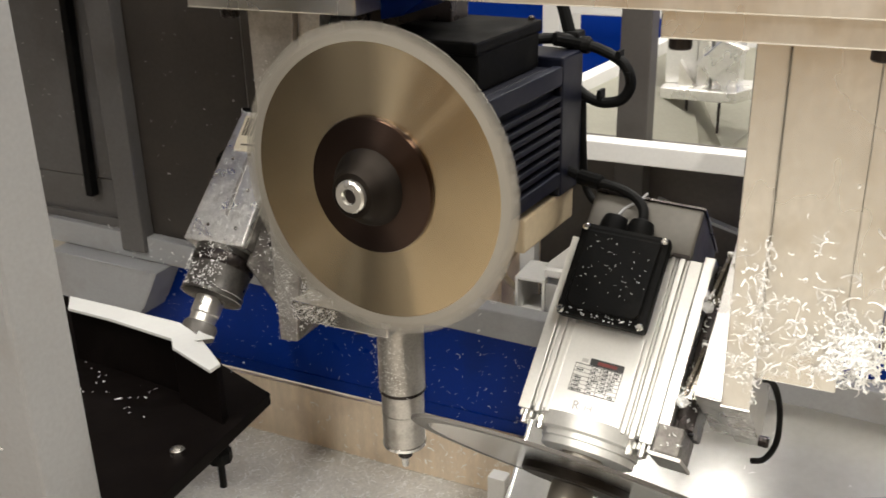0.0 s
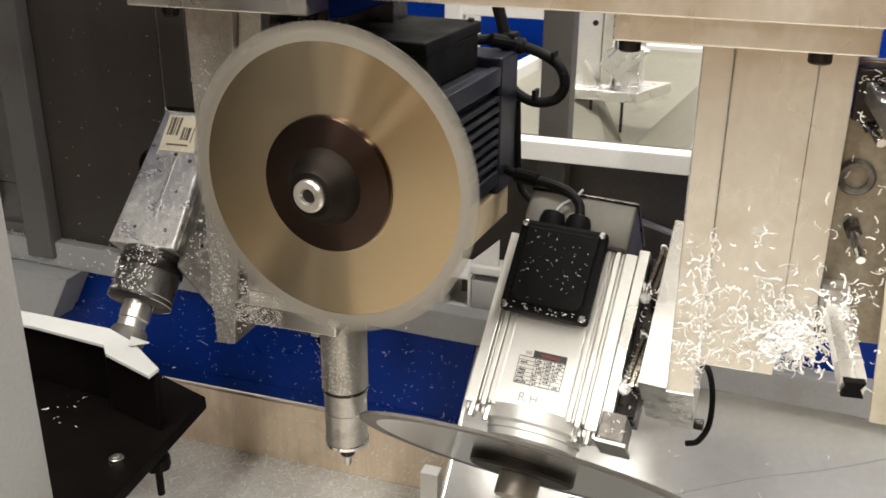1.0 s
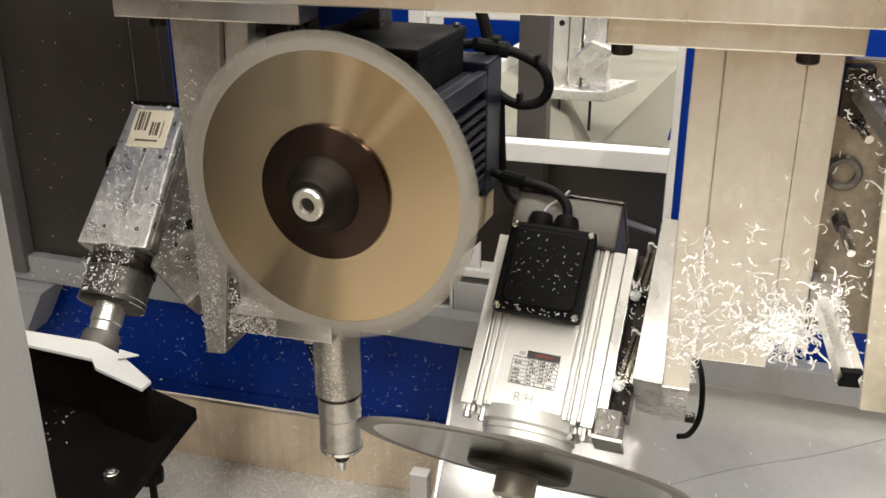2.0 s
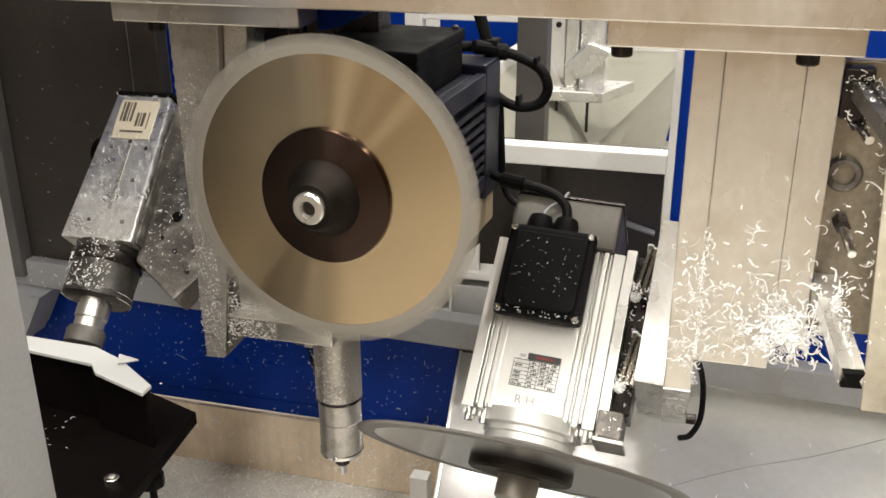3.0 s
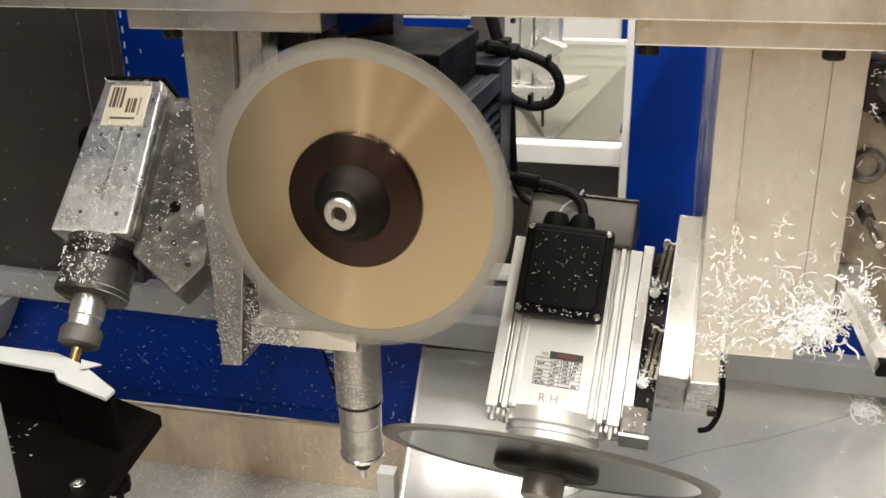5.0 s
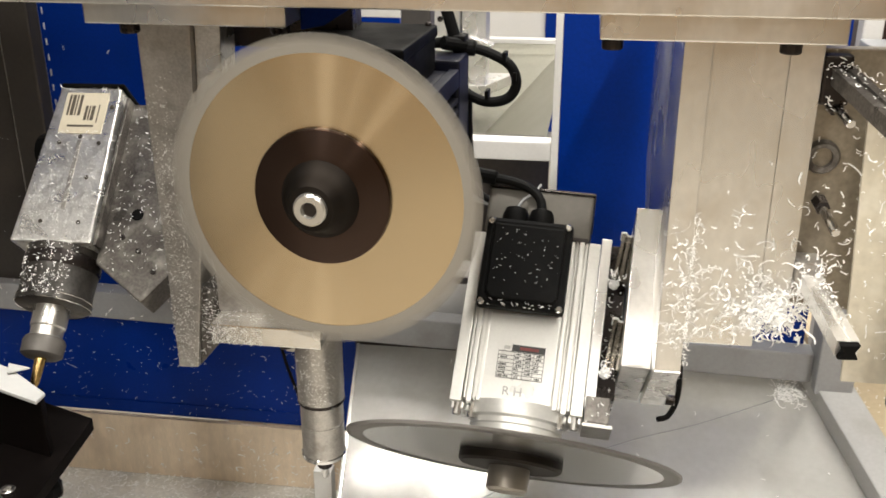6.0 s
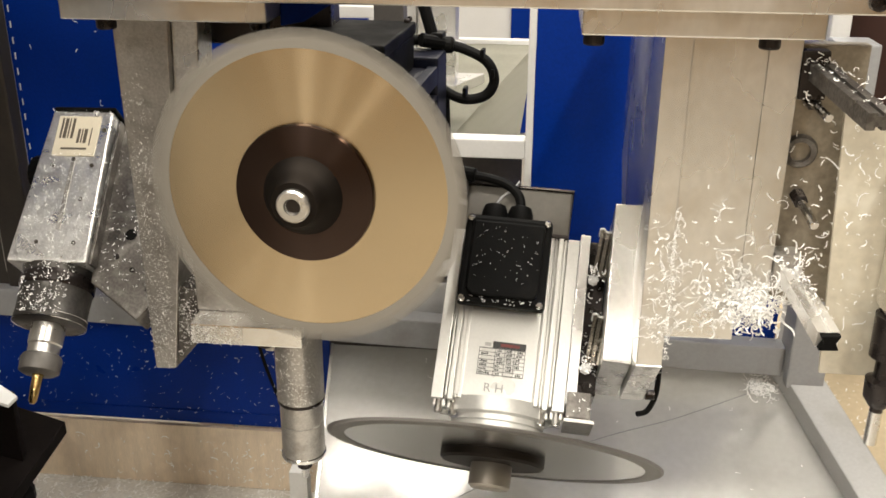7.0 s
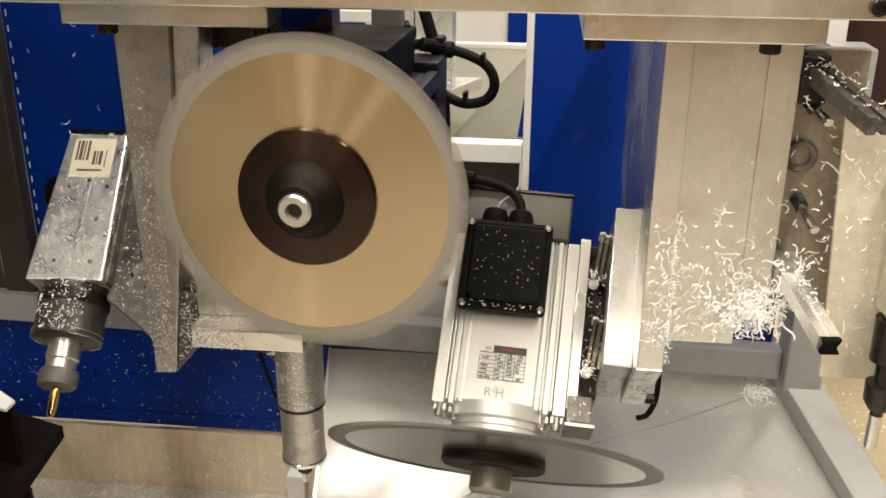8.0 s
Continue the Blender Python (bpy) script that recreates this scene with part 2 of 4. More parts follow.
def tube(points, r, seg=10, steps=8):
    """A cable that runs smoothly through the points."""
    pts = [Vector(p) for p in points]
    ext = [2 * pts[0] - pts[1]] + pts + [2 * pts[-1] - pts[-2]]
    path = []
    for k in range(1, len(ext) - 2):
        p0, p1, p2, p3 = ext[k - 1:k + 3]
        for s in range(steps):
            t = s / steps
            path.append(0.5 * ((2 * p1) + (p2 - p0) * t + (2 * p0 - 5 * p1 + 4 * p2 - p3) * t * t + (3 * p1 - p0 - 3 * p2 + p3) * t ** 3))
    path.append(pts[-1])
    bm, last, side = bmesh.new(), None, None
    for k, p in enumerate(path):
        d = (path[min(k + 1, len(path) - 1)] - path[max(k - 1, 0)]).normalized()
        if side is None:
            side = d.orthogonal().normalized()
        side = (side - d * side.dot(d)).normalized()
        up = d.cross(side)
        ring = [bm.verts.new(p + r * (math.cos(2 * math.pi * j / seg) * side + math.sin(2 * math.pi * j / seg) * up)) for j in range(seg)]
        if last:
            for j in range(seg):
                bm.faces.new((last[j], last[(j + 1) % seg], ring[(j + 1) % seg], ring[j]))
        else:
            bm.faces.new(ring[::-1])
        last = ring
    bm.faces.new(last)
    return bm


def bolt(r, h, m):
    """A socket-head screw: head with a hexagonal recess, standing on z = 0."""
    bm = lathe([(r, 0), (r, h * 0.88), (r * 0.9, h), (r * 0.55, h), (r * 0.5, h * 0.5)], 18)
    if m is not None:
        bmesh.ops.transform(bm, matrix=m, verts=bm.verts)
    return bm


FACING = pose(0, 0, 0, 90, 0, 0)                # z of the kit turned to face the open side
DOWN = pose(0, 0, 0, 180, 0, 0)


def at(x, y, z, m):
    return Matrix.Translation((x, y, z)) @ m


def shavings(rng, count, where, size, width=0.0012, curl=1.0):
    """Thin curled ribbons; where() gives a place and the normal of what each lies on."""
    verts, faces = [], []
    for _ in range(count):
        p, n = where(rng)
        n = Vector(n).normalized()
        u = n.orthogonal().normalized()
        u.rotate(Matrix.Rotation(rng.uniform(0, 6.283), 3, n))
        v = n.cross(u)
        length = size * min(rng.lognormvariate(-0.25, 0.6), 2.2)
        bend, swing = curl * rng.uniform(-3.4, 3.4), curl * rng.uniform(-2.0, 2.0)
        steps, w, lift = 6, width * rng.uniform(0.35, 1.0), rng.uniform(0.0, 0.5) * min(size, 0.012)
        base, x, y, ang = len(verts), 0.0, 0.0, 0.0
        for k in range(steps + 1):
            q = Vector(p) + u * x + v * y + n * (0.0012 + lift * (k / steps) ** 2)
            tw = ang + rng.uniform(-0.3, 0.3)
            side = (v * math.cos(tw) - u * math.sin(tw)) * w + n * w * rng.uniform(-0.4, 0.8)
            verts += [q - side, q + side]
            x, y, ang = x + math.cos(ang) * length / steps, y + math.sin(ang) * length / steps, ang + (bend + swing * k) / steps
        for k in range(steps):
            a = base + 2 * k
            faces.append((a, a + 1, a + 3, a + 2))
    return verts, faces


def stuff(name, data, material, label, category, base):
    verts, faces = data
    inv = base.inverted()
    me = bpy.data.meshes.new(name)
    me.from_pydata([inv @ Vector(v) for v in verts], [], faces)
    me.materials.append(material)
    ob = new(name, me)
    ob.matrix_basis = base
    return tagged(ob, label, category, "", "stuff")


def on_quad(a, b, c, n, fx=None, fy=None):
    """Places on the face a + s * (b - a) + t * (c - a)."""
    a, b, c = Vector(a), Vector(b), Vector(c)

    def where(rng):
        s = fx(rng) if fx else rng.random()
        t = fy(rng) if fy else rng.random()
        return a + s * (b - a) + t * (c - a), n
    return where


CARRIED = []                                     # things that travel with the saw carriage

# ---------------------------------------------------------------- the hall
# the floor is out of view; its tan is added to warm metal reflections
bm = box((-7, -7, -0.2), (7, 9, 0))
setting("floor", bm, REFLECTED_TAN, "unseen workshop floor, tinted tan to warm reflections", "floor")
bm = box((-7, -7, 3.9), (7, 9, 4.1))
setting("ceiling", bm, PLASTER, "pale workshop ceiling", "ceiling")
# unseen south wall gets an added ochre tint, mirrored as gold in the blade
for name, lo, hi in (("wall_south", (-7, -7.2, 0), (7, -7, 3.9)), ("wall_north", (-7, 9, 0), (7, 9.2, 3.9)),
                     ("wall_west", (-7.2, -7, 0), (-7, 9, 3.9)), ("wall_east", (7, -7, 0), (7.2, 9, 3.9))):
    setting(name, box(lo, hi), WARM_REFLECTOR if name == "wall_south" else PLASTER, "plastered workshop wall", "wall")

# unseen dark screen, added so the blade's left side mirrors something dark
setting("unseen_dark_screen", box((-7, -1.35, 0), (-1.50, -1.20, 2.0)), REFLECTION_SCREEN, "unseen dark grey screen added for the blade to reflect", "wall")

# ---------------------------------------------------------------- the machine's cabin, at the back
BACK = 1.60
cabin = thing("back_wall", pose(-0.3, BACK, 0.6), "blue painted sheet back wall of the machine cabin with an opening", "wall", kind="structure")
part("panel", prism([(-0.785, 0.62), (-0.62, 0.62), (-0.62, 0.72), (-0.50, 0.80), (-0.50, 1.75), (-0.785, 1.75)], 0.012, at(0, BACK + 0.012, 0, FACING)), BLUE, cabin, world=True)
part("panel", box((0.222, BACK - 0.0025, 0.585), (0.715, BACK + 0.012, 1.75), 0.002), BLUE, cabin, world=True)
part("panel", box((-1.35, BACK, 0.344), (-0.185, BACK + 0.012, 0.625), 0.002), BLUE, cabin, "blue sheet panel sprinkled with shavings", world=True)
part("fold", box((-1.35, BACK - 0.0025, 0.374), (-0.186, BACK - 0.0002, 0.3765), 0.0008), BLUE, cabin, "pressed fold line", world=True)
for k in range(34):
    z = 0.66 + 0.03 * k
    part("rivet", box((-0.7768, BACK - 0.003, z), (-0.7752, BACK + 0.002, z + 0.013), 0.0005), PLASTIC, cabin, world=True)

# unseen sheet, added to keep lamp light off the upper back wall
setting("unseen_shade_roof", box((-2.0, 0.72, 1.86), (-0.50, 1.64, 1.88)), BLUE, "added unseen blue sheet that shades the cabin's back wall", "roof")

dark = thing("sliding_door", pose(-1.2, BACK, 0.6), "dark grey sheet-metal sliding door with a raised stile", "door")
part("leaf", box((-1.246, BACK - 0.02, 0.64), (-0.855, BACK, 1.8), 0.002), DARK_GREY, dark, world=True)
part("leaf", box((-2.0, BACK - 0.02, 0.80), (-1.247, BACK, 1.8), 0.002), DOOR_GREY, dark, "lighter grey fixed leaf", world=True)
part("kick_panel", box((-2.0, BACK - 0.016, 0.64), (-1.247, BACK, 0.7975), 0.002), DOOR_GREY, dark, world=True)
part("stile", box((-0.855, BACK - 0.03, 0.64), (-0.79, BACK + 0.01, 1.8), 0.004), DARK_GREY, dark, world=True)
part("glazing_bead", box((-0.858, BACK - 0.026, 0.70), (-0.852, BACK - 0.0205, 1.8), 0.001), ALU_DULL, dark, "thin metal bead", world=True)
part("stile", box((-1.245, BACK - 0.06, 0.64), (-1.175, BACK - 0.021, 1.8), 0.004), DOOR_GREY, dark, world=True)
part("lower_rail", box((-2.0, BACK - 0.03, 0.64), (-1.246, BACK - 0.0205, 0.705), 0.003), DOOR_GREY, dark, world=True)
part("edge_strip", box((-0.01, -0.012, 0), (0.012, 0.012, 0.62), 0.004, at(-1.335, BACK - 0.04, 0.76, pose(0, 0, 0, 0, 2, 0))), BLACK, dark, "black rubber edge strip", world=True)

beam = thing("cross_beam", pose(-0.3, 1.55, 0.56), "grey painted square steel beam along the cabin's back", "beam")
part("tube", prism([(-2.0, 0.637), (0.7275, 0.566), (0.7275, 0.628), (-2.0, 0.699)], 0.044, at(0, 1.597, 0, FACING), 0.004), GREY_PAINT, beam, world=True)
gus = thing("gusset", pose(-1.2, 1.50, 0.5), "grey painted wedge gusset under the cross beam", "bracket")
part("web", prism([(-1.45, 0.6205), (-1.12, 0.612), (-1.19, 0.487), (-1.45, 0.46)], 0.09, at(0, 1.598, 0, FACING), 0.003), GREY_PAINT, gus, world=True)

part("weld_seam", tube([(-1.44 + 0.03 * k, 1.5075, 0.6175 - 0.00078 * k + 0.0015 * (k % 2)) for k in range(11)], 0.0028, 6, 3), GREY_PAINT, gus, "painted weld seam", world=True)
part("side_flange", box((-0.004, -0.088, -0.118), (0.0, 0.0, 0.0), 0.001, at(-1.1185, 1.597, 0.6105, pose(0, 0, 0, 0, 29, 0))), GREY_PAINT, gus, world=True)
board = thing("plywood_board", pose(-0.4, BACK, 0.16), "pale plywood board standing behind the chip pan", "board")
part("board", box((-1.5, 1.586, 0.190), (-0.190, 1.5975, 0.342), 0.001), WOOD, board, world=True)
setting("pan", box((-2.0, 0.1, 0.13), (0.9, 1.5855, 0.19)), PAN, "grey sheet pan strewn with plastic chips", "pan")

# sloping sheet under the tilted saw
def tray_z(y):
    return 0.55 - 0.36 * (1.6 - y)


tray = thing("chip_tray", pose(0.3, 1.3, 0.4), "shiny galvanised sheet tray sloping down from the beam", "tray")
bm = bmesh.new()
grid = [[bm.verts.new((x0 + (x1 - x0) * u, y, tray_z(y) - 0.012 * max(0, 0.75 * (1.64 - y) - 0.5 * (x0 + (x1 - x0) * u - 0.1)) * 0.6)) for u in (0, 0.25, 0.5, 0.75, 1)]
        for y, x0, x1 in ((1.61, -0.178, 0.775), (1.45, -0.160, 0.845), (1.25, -0.137, 0.93), (1.0, -0.110, 1.03), (0.75, -0.08, 1.13))]
for ra, rb in zip(grid, grid[1:]):
    for k in range(4):
        bm.faces.new((ra[k], rb[k], rb[k + 1], ra[k + 1]))
bmesh.ops.solidify(bm, geom=list(bm.faces), thickness=0.003)
bmesh.ops.recalc_face_normals(bm, faces=bm.faces)
part("sheet", bm, STEEL, tray, world=True, smooth=True)
part("weld_bead", tube([(0.69, 1.555, tray_z(1.555) + 0.001), (0.52, 1.475, tray_z(1.475) + 0.001), (0.375, 1.42, tray_z(1.42)), (0.20, 1.33, tray_z(1.33)), (0.0, 1.2, tray_z(1.2) - 0.002)], 0.0010, 6), GREY_PAINT, tray, "bright welded seam", world=True)
part("lip", box((-0.003, -0.86, -0.02), (0.003, 0, 0.003), 0.001, at(-0.180, 1.61, tray_z(1.61), pose(0, 0, 0, 19.8, 0, 0) @ pose(0, 0, 0, 0, 0, 6))), STEEL, tray, world=True)
# added white block, standing for light on the tray's folded side
part("lit_fold_block", box((-0.222, 1.37, 0.1905), (-0.186, 1.40, 0.395), 0.002), WHITE_PAINT, tray, "white block for the tray's lit side fold", world=True)
rail = thing("side_rail", pose(0.85, 1.3, 0.45), "grey painted steel rail at the tray's edge", "beam")
slope = math.degrees(math.atan(0.36))
part("tube", box((0.0, -1.2, -0.05), (0.07, 0.03, 0.035), 0.004, at(0.722, 1.575, tray_z(1.575) + 0.01, pose(0, 0, 0, slope, 0, 0) @ pose(0, 0, 0, 0, 0, 17))), LIT_GREY, rail, world=True)
lie = at(0.722, 1.575, tray_z(1.575) + 0.01, pose(0, 0, 0, slope, 0, 0) @ pose(0, 0, 0, 0, 0, 17))
part("weld_seam", tube([lie @ Vector((0.002, 0.012 - 0.001 * k, 0.036 + 0.0006 * (k % 2))) + Vector((0.0055 * k, 0.0016 * k, 0)) for k in range(12)], 0.003, 6), LIT_GREY, rail, "painted weld seam", world=True)
part("edge_strip", box((-0.0035, -1.2, -0.048), (-0.0005, 0.02, -0.030), 0.001, lie), STEEL, rail, "folded sheet edge along the tray", world=True)
corner = thing("corner_upright", pose(0.76, 1.55, 0.56), "grey painted steel upright at the cabin's back corner", "post")
part("tube", box((0.728, 1.52, 0.56), (0.798, 1.598, 1.22), 0.004), GREY_PAINT, corner, world=True)
side = thing("plywood_sheet", pose(1.2, 1.2, 0.3), "tan plywood sheet beside the tray strewn with chips", "board")
part("sheet", box((0.0, -1.0, -0.02), (1.1, 0.30, 0), 0.002, at(0.80, 1.7, 0.50, pose(0, 0, 0, 14, 0, 10))), BEIGE, side, world=True)

# ---------------------------------------------------------------- beyond the opening
shelf = thing("hopper_frame", pose(0.0, 1.7, 0.98), "white painted steel frame round a pale sheet hopper", "frame")
part("rail", box((-0.48, 1.60, 0.975), (0.208, 1.64, 1.012), 0.003), WHITE_PAINT, shelf, world=True)
part("upright", box((0.208, 1.596, 0.55), (0.2215, 1.63, 1.7), 0.002), WHITE_PAINT, shelf, world=True)
part("rail", box((-0.32, 3.20, 0.885), (0.22, 3.24, 0.915), 0.003), WHITE_PAINT, shelf, world=True)
part("rail", box((-0.02, 0, 0), (0.02, 1.60, 0.04), 0.003, at(-0.36, 1.62, 0.965, pose(0, 0, 0, -2.4, 0, -1.6))), WHITE_PAINT, shelf, world=True)
bm = bmesh.new()
vs = [bm.verts.new(p) for p in ((-0.35, 1.645, 0.985), (0.193, 1.645, 0.985), (0.20, 3.2, 0.90), (-0.30, 3.2, 0.90), (0.0, 2.15, 0.78), (-0.04, 2.6, 0.72))]
for q in ((0, 1, 4), (1, 2, 5, 4), (2, 3, 5), (3, 0, 4, 5)):
    bm.faces.new([vs[i] for i in q])
bmesh.ops.solidify(bm, geom=list(bm.faces), thickness=0.004)
part("funnel", bm, HOPPER, shelf, world=True)

post = thing("steel_post", pose(-0.05, 1.72, 0), "dark grey square steel post, front shadow in its colour", "post")
part("post", box((-0.094, 1.70, 0.0), (-0.036, 1.758, 1.9), 0.004), SHADED_POST, post, world=True)

rig = thing("hanging_gripper", pose(-0.1, 2.6, 1.2), "aluminium gripper block with two black pins", "gripper")
part("foot", prism([(-0.212, 0), (-0.010, 0), (0.060, 0.17), (-0.212, 0.17)], 0.030, at(0, 2.535, 0.873, Matrix()), 0.003), ALU_BRIGHT, rig, world=True)
part("column", box((-0.215, 2.60, 0.903), (-0.130, 2.70, 3.9), 0.004), ALU_BRIGHT, rig, world=True)
part("column", box((-0.126, 2.585, 0.903), (-0.092, 2.70, 3.9), 0.004), ALU, rig, world=True)
part("column", box((-0.088, 2.60, 0.903), (-0.018, 2.70, 3.9), 0.004), ALU_BRIGHT, rig, world=True)
part("wedge", prism([(0, 0), (0.085, 0.085), (0.017, 0.11), (-0.05, 0.043)], 0.04, at(-0.075, 2.58, 0.93, FACING), 0.004), ALU_BRIGHT, rig, world=True)
part("wedge", prism([(0, 0), (0.05, 0.0), (0.0, 0.07)], 0.03, at(-0.17, 2.595, 0.903, FACING), 0.002), ALU, rig, world=True)
part("screw", bolt(0.008, 0.006, at(-0.150, 2.60, 1.075, FACING)), BLACK_STEEL, rig, world=True)
for x in (-0.142, -0.055):
    part("pin", rod((x, 2.56, 0.783), (x, 2.56, 0.873), 0.0042), BLACK_STEEL, rig, world=True)

far = thing("machine_cabinet", pose(-0.2, 5.0, 0), "white sheet-metal cabinet of a machine beyond", "cabinet")
part("body", box((-2.6, 5.0, 0), (2.6, 5.8, 2.8), 0.01), WHITE_PAINT, far, world=True)
part("door", box((0.05, 4.97, 0.1), (1.4, 4.996, 1.5), 0.006), BLUE, far, "blue door", world=True)
guard = thing("blue_guard", pose(-0.5, 3.3, 0), "blue painted sheet guard of the machine beyond", "guard")
part("sheet", box((-0.69, 3.30, 0.0), (-0.40, 3.33, 0.965), 0.004), BLUE, guard, world=True)
part("sheet", box((-1.25, 3.36, 0.0), (-0.80, 3.39, 1.10), 0.004), BLUE, guard, world=True)
under = thing("lower_panel", pose(-0.1, 1.78, 0.3), "dark grey sheet panel under the hopper frame", "panel")
part("sheet", box((-0.27, 1.775, 0.0), (0.20, 1.79, 0.972), 0.002), UNDER, under, world=True)
part("fold", prism([(-0.02, 0.86), (0.19, 0.80), (0.19, 0.795), (-0.02, 0.852)], 0.02, at(0, 1.774, 0, FACING)), GREY_PAINT, under, world=True)
crate = thing("timber_crate", pose(-0.42, 1.95, 0.3), "pale timber crate with coiled brown hoses", "crate")
for k, (x, w) in enumerate(((-0.62, 0.09), (-0.52, 0.085), (-0.425, 0.07), (-0.345, 0.06))):
    part("slat", box((x, 1.93 + 0.012 * (k % 2), 0.0), (x + w, 1.95 + 0.012 * (k % 2), 0.82 - 0.05 * (k % 3)), 0.003), WOOD, crate, world=True)
part("hose", tube([(-0.44, 1.86, 0.55), (-0.36, 1.85, 0.66), (-0.34, 1.86, 0.76), (-0.40, 1.87, 0.80), (-0.44, 1.87, 0.72), (-0.39, 1.85, 0.60), (-0.32, 1.84, 0.56)], 0.008), BEIGE, crate, world=True)
part("hose", tube([(-0.36, 1.84, 0.54), (-0.30, 1.84, 0.68), (-0.29, 1.85, 0.80), (-0.33, 1.86, 0.84)], 0.006), WOOD, crate, world=True)
frame_far = thing("white_frame", pose(-0.7, 3.1, 0), "white painted frame of the machine beyond", "frame")
part("post", box((-0.76, 3.10, 0.0), (-0.70, 3.16, 2.2), 0.004), WHITE_PAINT, frame_far, world=True)
part("post", box((-0.64, 3.5, 0.0), (-0.60, 3.54, 2.2), 0.004), WHITE_PAINT, frame_far, world=True)
part("rail", box((-0.70, 3.12, 0.99), (-0.30, 3.16, 1.03), 0.004), WHITE_PAINT, frame_far, world=True)
strut = thing("light_strut", pose(-0.29, 1.72, 0.5), "pale grey steel strut behind the saw", "post")
part("strut", box((-0.295, 1.715, 0.0), (-0.262, 1.75, 0.90), 0.003), WHITE_PAINT, strut, world=True)

rear = thing("rear_frame", pose(0.0, 1.63, 0.6), "grey welded frame of square tubes behind the saws", "frame")
bm = box((-0.262, 1.608, 0.630), (-0.256, 1.70, 0.712), 0.001)
for lo, hi in (((-0.205, 1.608, 0.630), (-0.199, 1.70, 0.712)), ((-0.2558, 1.608, 0.630), (-0.2052, 1.70, 0.636)), ((-0.2558, 1.608, 0.706), (-0.2052, 1.70, 0.712))):
    add_box(bm, lo, hi, 0.001)
# white on this grey stub makes up for light that misses it
part("tube_stub", bm, WHITE_PAINT, rear, "square tube with an open end", world=True)
part("rail", box((-0.1985, 1.612, 0.6175), (0.200, 1.68, 0.706), 0.004), LIT_GREY, rear, world=True)
# the bright top of the tube, painted as a white strip
part("lip", box((-0.1985, 1.606, 0.7225), (0.200, 1.66, 0.738), 0.002), WHITE_PAINT, rear, "white strip for the rail's lit top face", world=True)
part("web", box((-0.1985, 1.640, 0.7062), (0.200, 1.65, 0.7222)), GREY_PAINT, rear, world=True)
part("gusset", prism([(-0.205, 0.7385), (-0.145, 0.7385), (-0.145, 0.795)], 0.008, at(0, 1.628, 0, FACING), 0.001), WHITE_PAINT, rear, "white painted gusset", world=True)

# ---------------------------------------------------------------- front column and the work table
col = thing("front_column", pose(-0.46, 0.62, 0), "grey painted steel column at the cabin's open side", "post")
part("column", box((-0.52, 0.545, 0), (-0.397, 0.62, 2.2), 0.006), SHADED_GREY, col, world=True)

table = thing("work_table", pose(-0.75, 1.0, 0), "black clamping table flecked with white chips", "table")
part("top", prism([(-0.502, 1.093), (-0.759, 1.184), (-0.783, 1.214), (-0.94, 1.228), (-1.20, 1.26), (-1.35, 1.2), (-1.25, 0.45), (-0.455, 0.45), (-0.478, 0.80)], 0.022, at(0, 0, 0.642, Matrix()), 0.002), TABLE_BLACK, table, world=True)
part("apron", prism([(-0.58, 1.05), (-1.10, 1.18), (-1.25, 0.5), (-0.56, 0.5)], 0.09, at(0, 0, 0.550, Matrix()), 0.003), TABLE_BLACK, table, world=True)
part("leg", box((-1.1, 0.75, 0.19), (-0.85, 0.95, 0.55), 0.004), TABLE_BLACK, table, world=True)
part("screw", bolt(0.011, 0.010, at(-0.526, 0.885, 0.664, Matrix())), CHROME, table, world=True)
knob = part("clamp_knob", lathe([(0.006, -0.045), (0.006, 0), (0.014, 0.002), (0.020, 0.006), (0.020, 0.024), (0.012, 0.040)], 8, at(-0.515, 0.965, 0.60, Matrix())), BLACK, table, "black clamp knob", world=True)
work = thing("plastic_profile", pose(-0.75, 1.18, 0.664), "white plastic profile being milled on the table", "workpiece")
part("bar", prism([(-0.502, 0.978), (-0.503, 0.953), (-0.608, 0.991), (-0.629, 1.014), (-0.776, 1.030), (-0.876, 1.033), (-0.912, 1.073), (-0.808, 1.072), (-0.655, 1.066), (-0.592, 1.039)], 0.0060, at(0, 0, 0.7735, Matrix()), 0.0015), PLASTIC, work, world=True)
part("burr", prism([(0, 0), (0.015, -0.028), (0.045, -0.014)], 0.003, at(-0.600, 1.047, 0.7815, pose(0, 0, 0, 3, -5, 0)), 0.001), PLASTIC, work, world=True)
part("clamp_bed", prism([(-0.513, 0.979), (-0.623, 1.009), (-0.645, 1.032), (-0.793, 1.049), (-0.895, 1.052), (-0.895, 1.082), (-0.643, 1.044), (-0.518, 0.999)], 0.1095, at(0, 0, 0.6635, Matrix()), 0.002), TABLE_BLACK, table, "black clamping bed under the profile", world=True)

# ---------------------------------------------------------------- the saw carriage
carriage = thing("carriage_beam", pose(0, 1.0, 1.345), "long milled aluminium carriage beam with foot plates", "beam")
CARRIED.append(carriage)
part("bar", box((-1.1, 0.975, 1.347), (0.515, 1.09, 1.46), 0.002), ALU, carriage, world=True)
part("foot_plate", box((-0.500, 0.998, 1.319), (-0.236, 1.20, 1.3465), 0.002), ALU, carriage, world=True)
part("foot_plate", box((0.147, 0.998, 1.314), (0.428, 1.20, 1.3465), 0.002), ALU, carriage, world=True)
